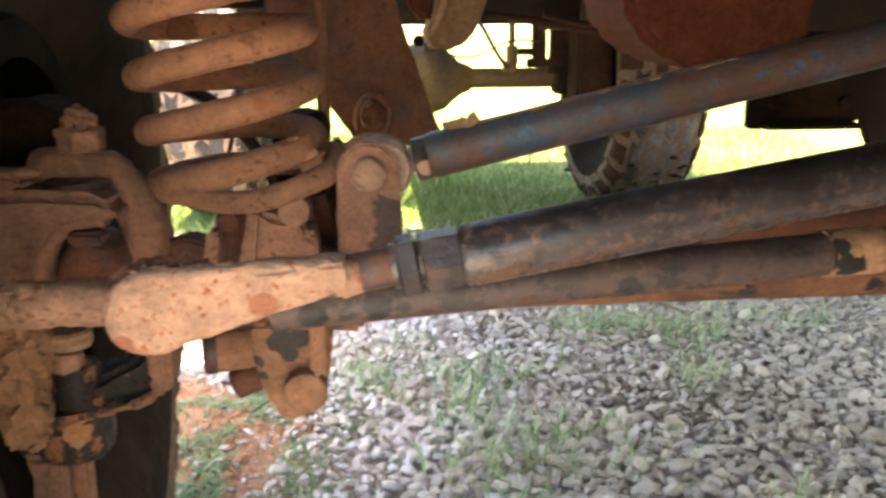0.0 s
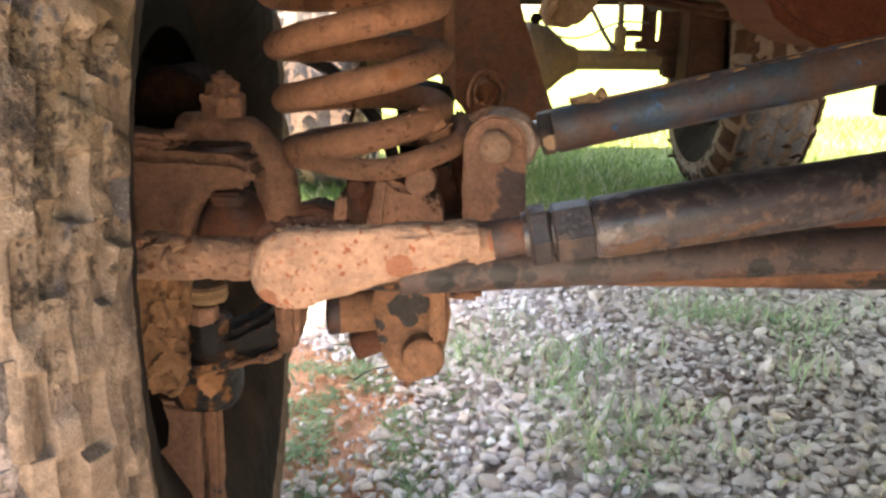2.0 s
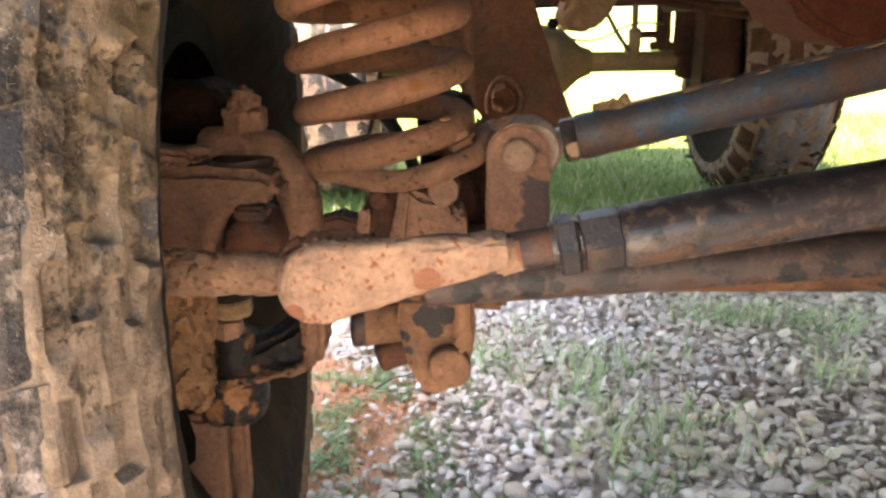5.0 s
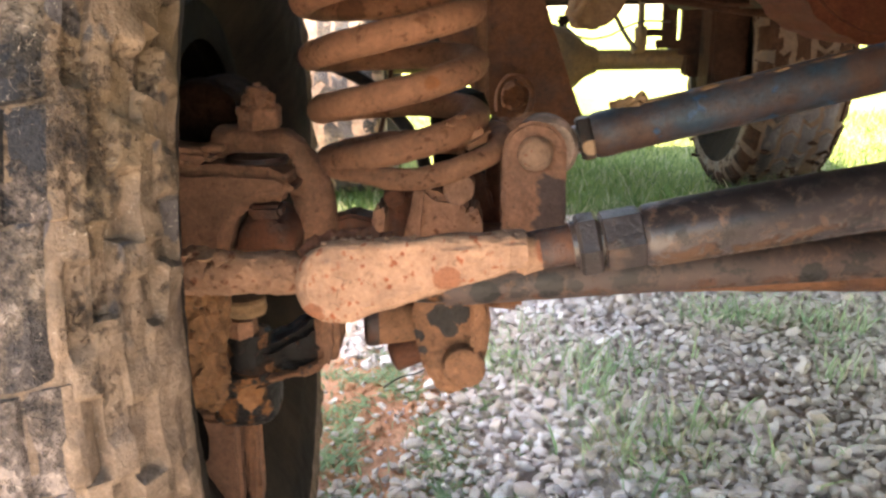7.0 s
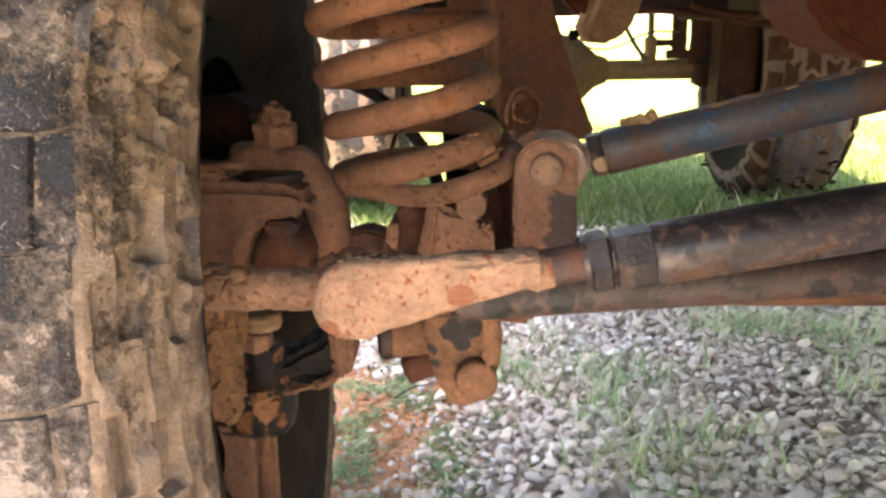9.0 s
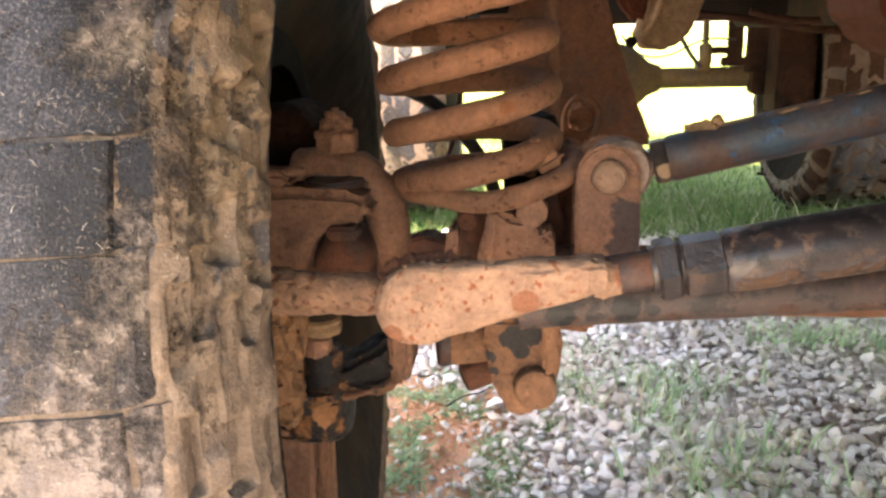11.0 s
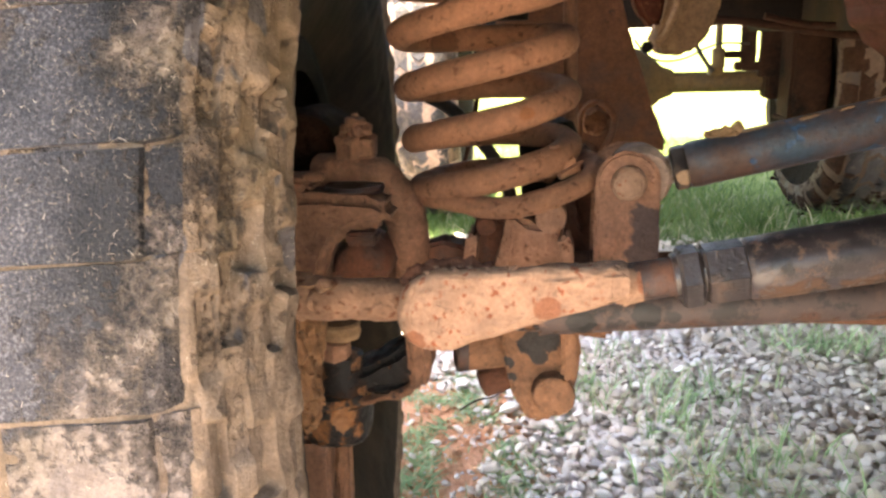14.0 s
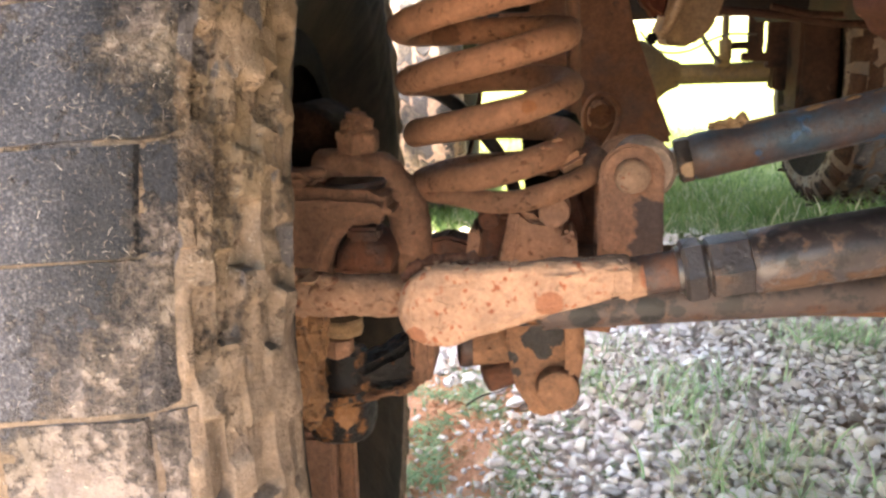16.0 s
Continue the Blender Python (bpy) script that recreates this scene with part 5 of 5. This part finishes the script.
part("clay_crust", at(clods(crumbs, 0.0014, 5), drag), m_tan, drag, "crumbling clay along the top")
heap = curve([(-0.091, 0.704, 0.527), (-0.084, 0.708, 0.5345), (-0.070, 0.711, 0.5395), (-0.055, 0.711, 0.5405), (-0.040, 0.708, 0.5400), (-0.028, 0.705, 0.5395)], 8)
heap_r = [0.0042 + 0.0022 * noise.noise(Vector((q * 0.35, 3, 1))) for q in range(len(heap))]
heap_r[0] = heap_r[-1] = 0.0008
part("clay_crust", at(roughen(sweep(heap, heap_r, 14), 0.0016, 170, 2, 4, 0.002, 0.6), drag), m_clay_dark, drag, "brown clay heaped behind the rim")
part("clay_crust", at(roughen(sweep([A - ax * q for q in (0.040, 0.034, 0.028, 0.0225)], [0.0128, 0.0140, 0.0138, 0.0131], 24), 0.0014, 90, 2, 6, 0.003, 0.9), drag), m_tan, drag, "ragged edge of the clay on the collar")
part("ball_stud", at(stud((-0.065, 0.745, 0.512), (0, 1, 0), 0.012, 0.03), drag), m_clay_dark, drag)

tie = thing("tie_rod", (0.2, 0.765, 0.49), "rusty brown tie rod with scuffed black paint", "steering link")
tie_pts = line((0.0, 0.768, 0.4865), (0.50, 0.762, 0.522), 40)
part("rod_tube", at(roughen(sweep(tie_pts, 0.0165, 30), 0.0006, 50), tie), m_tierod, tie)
part("rod_end", at(roughen(sweep(line((-0.06, 0.772, 0.483), (0.006, 0.768, 0.487), 10), [0.011, 0.012, 0.012, 0.013, 0.013, 0.013, 0.014, 0.014, 0.014, 0.014], 24), 0.001, 50), tie), m_lower, tie, "chipped black rod end")
part("clamp", at(roughen(sweep(line((0.412, 0.763, 0.5160), (0.455, 0.7625, 0.519), 6), 0.0182, 28), 0.0010, 50), tie), m_clamp, tie, "sleeve smeared with orange clay")

# ---------------------------------------------------------------- track bar
bar = thing("track_bar", (0.3, 0.88, 0.61), "weathered blue adjustable track bar with rust", "track bar")
C, D = Vector((0.127, 0.902, 0.5755)), Vector((0.60, 0.862, 0.690))
bx = (D - C).normalized()
part("bar_tube", at(roughen(sweep([C + bx * s for s in (-0.0025, 0.001, 0.006, 0.012, 0.04, 0.08, 0.13, 0.2, 0.3, 0.4, 0.48)], [0.0185, 0.0198, 0.0202, 0.0198, 0.0198, 0.0198, 0.0198, 0.0198, 0.0198, 0.0198, 0.0198], 36), 0.0005, 50), bar), m_blue, bar, "blue painted tube worn to rust")
part("jam_nut", at(roughen(hexa(C - bx * 0.0085, bx, 0.0205, 0.0135), 0.0009, 70, 2, 3, 0.004), bar), m_barnut, bar, "dark hexagon nut with a patch of tan clay")
part("threaded_shank", at(sweep([C - bx * s for s in (0.03, 0.002)], 0.0125, 20), bar), m_bright, bar, "bright worn thread")
joint = lathe([(-0.024, 0.014), (-0.024, 0.022), (-0.018, 0.0262), (0.018, 0.0262), (0.024, 0.022), (0.024, 0.014)], 32, "y")
joint.transform(pose(0.0845, 0.902, 0.5675))
part("joint_housing", at(roughen(joint, 0.0008, 60), bar), m_dusty, bar, "round joint housing with grey dust")
crest = [C + bx * (0.012 + 0.0045 * k) + Vector((0, -0.007, 0.0182)) for k in range(58)]
crest_r = [0.0012 + 0.0042 * max(0.0, noise.noise(Vector((k * 0.31, 2, 7))) + 0.25 * noise.noise(Vector((k * 0.9, 5, 1)))) for k in range(58)]
crest_r[0] = crest_r[-1] = 0.0006
part("clay_crust", at(add(roughen(sweep(crest, crest_r, 10), 0.0012, 150, 1, 3, 0.003), clods([C + bx * s + Vector((0, -0.005, 0.0225)) for s in (0.018, 0.022, 0.027, 0.032, 0.037)], 0.0058, 8)), bar), m_can, bar, "flakes of dried clay")

# ---------------------------------------------------------------- coil spring
spring = thing("coil_spring", (-0.042, 0.935, 0.535), "heavy coil spring filmed with tan clay", "coil spring")
coil = []
turns, n_per = 8.2, 48
for i in range(int(1.12 * n_per), int(turns * n_per)):
    th = 2 * math.pi * i / n_per
    t = i / n_per
    z = 0.540 + 0.013 * min(t, 1.5) + 0.046 * max(t - 1.5, 0)
    r = 0.0690 + 0.004 * min(max((z - 0.58) / 0.12, 0), 1)
    dx, dy = r * math.cos(th + 0.1), r * math.sin(th + 0.1)
    lean = 0.115 * (0.3 + 0.7 * min(max(t - 0.6, 0.0), 1.0))
    coil.append((-0.042 - 0.07 * (z - 0.55) + dx, 0.935 + dy, z + lean * dx))
tail = curve([(-0.095, 0.965, 0.553), (-0.1075, 0.930, 0.551), (-0.097, 0.892, 0.551), (-0.074, 0.8725, 0.551), (-0.049, 0.866, 0.5465), (-0.029, 0.865, 0.5455), (-0.004, 0.866, 0.550), (0.019, 0.871, 0.5575), (0.037, 0.890, 0.563), (0.046, 0.917, 0.569), (0.043, 0.95, 0.572), (0.02, 0.985, 0.57)], 8)
tail_r = [0.0098 if 12 < i < 70 else 0.0105 for i in range(len(tail))]
part("coil", at(roughen(sweep(coil, 0.0124, 18), 0.0009, 45), spring), m_spring, spring)
part("coil_end", at(roughen(sweep(tail, tail_r, 18), 0.0010, 45), spring), m_spring, spring, "flattened end turn of the coil")
part("clay_crust", at(clods([(0.005, 0.872, 0.590), (-0.005, 0.868, 0.587), (0.012, 0.877, 0.596), (-0.016, 0.867, 0.584), (0.0, 0.868, 0.592), (-0.03, 0.866, 0.581)], 0.0024, 3), spring), m_spring, spring)
part("retainer", at(roughen(block((0.022, 0.893, 0.5750), (0.030, 0.020, 0.013), 0.006, (0, -24, 20)), 0.001, 50, 2, 0, 0.006), spring), m_spring, spring, "clip that holds the end turn")
part("bump_stop", at(roughen(lathe([(0.70, 0.03), (0.72, 0.034), (0.9, 0.034), (0.95, 0.03)], 24, "z"), 0.001, 20), spring), m_frame, spring).data.transform(Matrix.Translation((-0.042, 0.935, 0)))

# ---------------------------------------------------------------- chassis brackets, housings and lines behind the axle
frame_left = thing("frame_bracket", (0.08, 1.5, 0.7), "tall rust brown frame bracket plate", "frame bracket", "frame brackets")
outline = [(-0.075, 0.82), (0.100, 0.82), (0.118, 0.731), (0.136, 0.668), (0.153, 0.620), (0.168, 0.578), (0.182, 0.535), (0.192, 0.512), (0.184, 0.501), (0.06, 0.497), (0.03, 0.54), (0.0, 0.585), (-0.05, 0.66), (-0.075, 0.70)]
part("side_plate", at(roughen(prism(outline, 1.50, 1.515, 0.005), 0.0025, 18, 3), frame_left), m_plate, frame_left)
part("side_plate", at(prism([(x * 0.9, z) for x, z in outline], 1.60, 1.612, 0.004), frame_left), m_plate, frame_left)
loop = curve([(0.056, 1.482, 0.530), (0.0565, 1.478, 0.558), (0.066, 1.476, 0.577), (0.081, 1.475, 0.583), (0.099, 1.476, 0.576), (0.109, 1.477, 0.556), (0.104, 1.478, 0.530), (0.091, 1.480, 0.506), (0.078, 1.483, 0.475)], 8)
part("hanger_loop", at(roughen(sweep(loop, 0.0048, 14), 0.0013, 60), frame_left), m_plate, frame_left, "bent steel loop under brown clay")
part("bushing_core", at(roughen(lathe([(-0.018, 0.002), (-0.016, 0.018), (-0.006, 0.025), (0.02, 0.026)], 26, "y"), 0.004, 45, 2, 3, 0.006, 0.8), frame_left), m_plate, frame_left, "clay filled bushing").data.transform(Matrix.Translation((0.080, 1.497, 0.552)))
frame_right = thing("frame_bracket", (0.85, 1.5, 0.55), "dark frame bracket with slanted edge", "frame bracket", "frame brackets")
part("side_plate", at(roughen(prism([(0.697, 0.82), (1.02, 0.82), (1.02, 0.455), (0.920, 0.474), (0.906, 0.505), (0.895, 0.533), (0.878, 0.521), (0.712, 0.517), (0.697, 0.519)], 1.5, 1.515, 0.003), 0.002, 18, 2), frame_right), m_frame, frame_right)

part("lower_flange", at(roughen(block((0.80, 1.492, 0.5225), (0.165, 0.05, 0.008), 0.003, (0, 0, 0)), 0.001, 20, 1, 0, 0.02), frame_right), m_frame, frame_right)
for bolt_x, bolt_z in ((0.74, 0.56), (0.86, 0.56), (0.965, 0.51)):
    part("bolt", at(hexa((bolt_x, 1.495, bolt_z), (0, -1, 0), 0.011, 0.012), frame_right), m_frame, frame_right)

arm_thing = thing("control_arm", (0.03, 1.2, 0.47), "tubular control arm under brown clay", "control arm")
part("arm_tube", at(roughen(sweep(line((-0.004, 0.915, 0.40), (0.066, 1.49, 0.50), 24), 0.021, 20), 0.0022, 40, 1, 2, 0.006), arm_thing), m_plate, arm_thing)
part("bushing", at(roughen(stud((-0.004, 0.913, 0.385), (0, -1, 0), 0.024, 0.05, 0.3), 0.001, 40), arm_thing), m_clay_dark, arm_thing)

muffler = thing("gearbox_housing", (0.19, 1.47, 0.72), "beige dusty cup-shaped gearbox casting", "gearbox housing")
cup = prism([(0.186, 0.78), (0.181, 0.735), (0.172, 0.700), (0.161, 0.668), (0.166, 0.655), (0.190, 0.649), (0.210, 0.651), (0.230, 0.668), (0.246, 0.688), (0.256, 0.725), (0.258, 0.78)], 1.45, 1.56, 0.016, 4)
part("casting", at(roughen(cup, 0.0022, 22, 3, 0, 0.012, 0.8), muffler), m_can, muffler)
part("casting_rib", at(roughen(sweep(curve([(0.166, 1.452, 0.668), (0.182, 1.446, 0.690), (0.192, 1.446, 0.72), (0.196, 1.448, 0.77)], 6), 0.006, 12), 0.0012, 40), muffler), m_can, muffler)
part("side_lug", at(roughen(prism([(0.128, 0.78), (0.130, 0.733), (0.146, 0.702), (0.166, 0.688), (0.180, 0.700), (0.186, 0.78)], 1.47, 1.53, 0.010, 3), 0.002, 30, 2, 0, 0.012), muffler), m_pan, muffler, "red brown cast lug")
part("drain_plug", at(roughen(hexa((0.152, 1.455, 0.664), (0, -1, 0), 0.009, 0.014), 0.001, 50), muffler), m_frame, muffler)

pan_thing = thing("oil_pan", (0.40, 1.03, 0.72), "rounded red brown engine oil pan", "oil pan")
bowl = prism([(0.312, 0.82), (0.318, 0.735), (0.322, 0.705), (0.335, 0.678), (0.355, 0.660), (0.378, 0.646), (0.402, 0.640), (0.440, 0.642), (0.495, 0.651), (0.516, 0.660), (0.522, 0.690), (0.524, 0.82)], 1.0, 1.16, 0.020, 4)
part("pan_shell", at(roughen(bowl, 0.0018, 14, 3, 0, 0.012, 0.6), pan_thing), m_pan, pan_thing)
part("drain_plug", at(roughen(hexa((0.455, 1.09, 0.637), (0, 0, -1), 0.011, 0.012), 0.0008, 50), pan_thing), m_pan, pan_thing)
part("pan_seam", at(roughen(sweep(curve([(0.322, 0.998, 0.735), (0.38, 0.996, 0.728), (0.45, 0.996, 0.728), (0.519, 0.998, 0.733)], 6), 0.005, 10), 0.001, 40), pan_thing), m_pan, pan_thing, "pressed seam across the pan")

rail = thing("cross_member", (0.45, 2.5, 0.73), "dark dusty chassis cross member", "cross member")
part("beam", at(roughen(block((0.45, 2.5, 0.745), (1.4, 0.09, 0.085), 0.008), 0.001, 10), rail), m_frame, rail)
# Added box: stands in for the dark mass of parts round the rear axle.
tank = thing("dark_filler_box", (-0.05, 2.75, 0.7), "dark dusty box added to fill the gap behind the spring", "fuel tank")
part("shell", at(roughen(block((-0.06, 2.72, 0.70), (0.30, 0.25, 0.34), 0.03), 0.004, 8, 2, 0, 0.03), tank), m_frame, tank)
part("strap", at(block((-0.02, 2.72, 0.70), (0.03, 0.262, 0.352), 0.004), tank), m_rear, tank)
rail2 = thing("frame_rail", (0.70, 1.6, 0.75), "dark dusty frame rail", "frame rail", "frame rails")
part("beam", at(block((0.70, 1.95, 0.745), (0.09, 2.2, 0.14), 0.008), rail2), m_frame, rail2)
rail3 = thing("frame_rail", (-0.06, 1.6, 0.78), "dark dusty frame rail", "frame rail", "frame rails")
part("beam", at(block((-0.02, 1.95, 0.80), (0.09, 1.9, 0.12), 0.008), rail3), m_frame, rail3)

# Upright tube standing in for the tan left flange of the frame bracket.
flange_strip = thing("shock_absorber", (0.045, 1.01, 0.5), "upright strip of tan clay standing in for the bracket flange", "shock absorber", "shock absorbers")
part("body", at(roughen(sweep(line((0.030, 1.03, 0.585), (0.026, 1.03, 0.80), 20), 0.0068, 20), 0.0006, 40), flange_strip), m_clay, flange_strip)
part("rod", at(sweep(line((0.026, 1.03, 0.79), (0.023, 1.03, 1.04), 4), 0.005, 16), flange_strip), m_frame, flange_strip)
part("lower_mount", at(roughen(lathe([(0.50, 0.014), (0.503, 0.026), (0.59, 0.030), (0.602, 0.026), (0.606, 0.012)], 28, "z"), 0.001, 30), flange_strip), m_frame, flange_strip, "dark rubber mount").data.transform(Matrix.Translation((0.006, 1.03, 0)))
hose = thing("brake_hose", (-0.1, 1.2, 0.6), "curved black rubber brake hose", "hose")
part("hose_tube", at(sweep(curve([(-0.165, 1.2, 0.625), (-0.145, 1.2, 0.618), (-0.112, 1.2, 0.600), (-0.078, 1.2, 0.563), (-0.05, 1.2, 0.52), (-0.03, 1.18, 0.46)], 8), 0.0085, 14), hose), m_hose, hose)
cable = thing("cable", (-0.08, 1.2, 0.65), "thin brown brake cable", "cable")
part("wire", at(sweep(curve([(-0.07, 1.2, 0.86), (-0.072, 1.2, 0.70), (-0.075, 1.2, 0.65), (-0.083, 1.2, 0.595), (-0.10, 1.2, 0.53), (-0.14, 1.2, 0.49)], 6), 0.003, 10), cable), m_clay_dark, cable)

# ---------------------------------------------------------------- rear axle
rear = thing("rear_axle", (0.3, 3.28, 0.5), "dusty olive brown rear axle", "axle")
part("axle_tube", at(roughen(sweep(line((-0.32, 3.30, 0.50), (0.93, 3.30, 0.50), 40), 0.037, 24), 0.001, 12), rear), m_rear, rear)
rd = lathe([(-0.17, 0.045), (-0.14, 0.06), (-0.08, 0.115), (0.0, 0.14), (0.08, 0.115), (0.14, 0.06), (0.18, 0.045)], 36)
rd.transform(pose(0.28, 3.30, 0.50))
part("differential_housing", at(roughen(rd, 0.003, 10), rear), m_rear, rear)
part("spring_bracket", at(roughen(block((0.80, 3.25, 0.50), (0.06, 0.09, 0.12), 0.008), 0.004, 25, 2, 0, 0.02), rear), m_shaded_mud, rear)
part("shock_bracket", at(block((0.60, 3.24, 0.545), (0.05, 0.05, 0.04), 0.006), rear), m_rear, rear)
part("brake_drum", at(lathe([(0.0, 0.05), (0.0, 0.14), (0.06, 0.15), (0.06, 0.05)], 32), rear), m_frame, rear).data.transform(Matrix.Translation((0.86, 3.30, 0.50)))
# Box added to stand in for the dark, shaded inner side of the wheel.
box_thing = thing("wheel_shade_box", (0.86, 3.12, 0.5), "added dark box for the shaded inner side of the wheel", "frame bracket")
part("shell", at(roughen(block((0.865, 3.10, 0.56), (0.13, 0.16, 0.36), 0.012), 0.003, 12, 1), box_thing), m_shaded_mud, box_thing)
part("lower_flange", at(roughen(block((0.865, 3.10, 0.385), (0.155, 0.185, 0.014), 0.004), 0.002, 20, 1), box_thing), m_shaded_mud, box_thing)
for bolt_x in (0.825, 0.905):
    part("bolt", at(hexa((bolt_x, 3.016, 0.46), (0, -1, 0), 0.012, 0.012), box_thing), m_shaded_mud, box_thing)
shock = thing("shock_absorber", (0.60, 3.2, 0.56), "slim dark rear shock absorber", "shock absorber", "shock absorbers")
part("body", at(add(sweep([(0.602, 3.2, 0.555), (0.600, 3.2, 0.62)], 0.022, 20), sweep([(0.600, 3.2, 0.62), (0.598, 3.2, 0.86)], 0.012, 16)), shock), m_rear, shock)
brace = thing("brake_line", (0.55, 3.2, 0.6), "bent dark brake line", "brake line", "brake lines")
part("tube", at(sweep(curve([(0.46, 3.2, 0.74), (0.505, 3.2, 0.665), (0.545, 3.2, 0.595), (0.585, 3.2, 0.54)], 6), 0.008, 10), brace), m_hose, brace)
wire = thing("brake_line", (0.4, 3.1, 0.58), "thin looped wire above the rear axle", "brake line", "brake lines")
part("tube", at(sweep(curve([(0.30, 3.1, 0.66), (0.345, 3.1, 0.605), (0.40, 3.1, 0.585), (0.47, 3.1, 0.592), (0.54, 3.1, 0.625), (0.60, 3.1, 0.64), (0.68, 3.1, 0.635)], 6), 0.0035, 8), wire), m_hose, wire)
for n, (x, z, sx, sz) in enumerate(((0.70, 0.645, 0.05, 0.16), (0.665, 0.598, 0.09, 0.022), (0.72, 0.558, 0.13, 0.03), (0.775, 0.62, 0.07, 0.2))):
    clip_thing = thing("chassis_clip", (x, 3.2, z), "dark bracket above the rear axle", "bracket", "rear brackets")
    part("plate", at(roughen(block((x, 3.2, z), (sx, 0.03, sz), 0.004), 0.004, 30, 2, n, 0.03), clip_thing), m_shaded_mud, clip_thing)
for pts, rad in (([(0.36, 2.3, 0.715), (0.52, 2.3, 0.696), (0.66, 2.3, 0.672), (0.80, 2.3, 0.655)], 0.010), ([(0.50, 2.2, 0.712), (0.60, 2.2, 0.690), (0.72, 2.2, 0.688), (0.86, 2.2, 0.70)], 0.008)):
    pipe = thing("fuel_pipe", (pts[0][0], pts[0][1], pts[0][2]), "dusty brown steel pipe under the floor", "pipe", "pipes under the floor")
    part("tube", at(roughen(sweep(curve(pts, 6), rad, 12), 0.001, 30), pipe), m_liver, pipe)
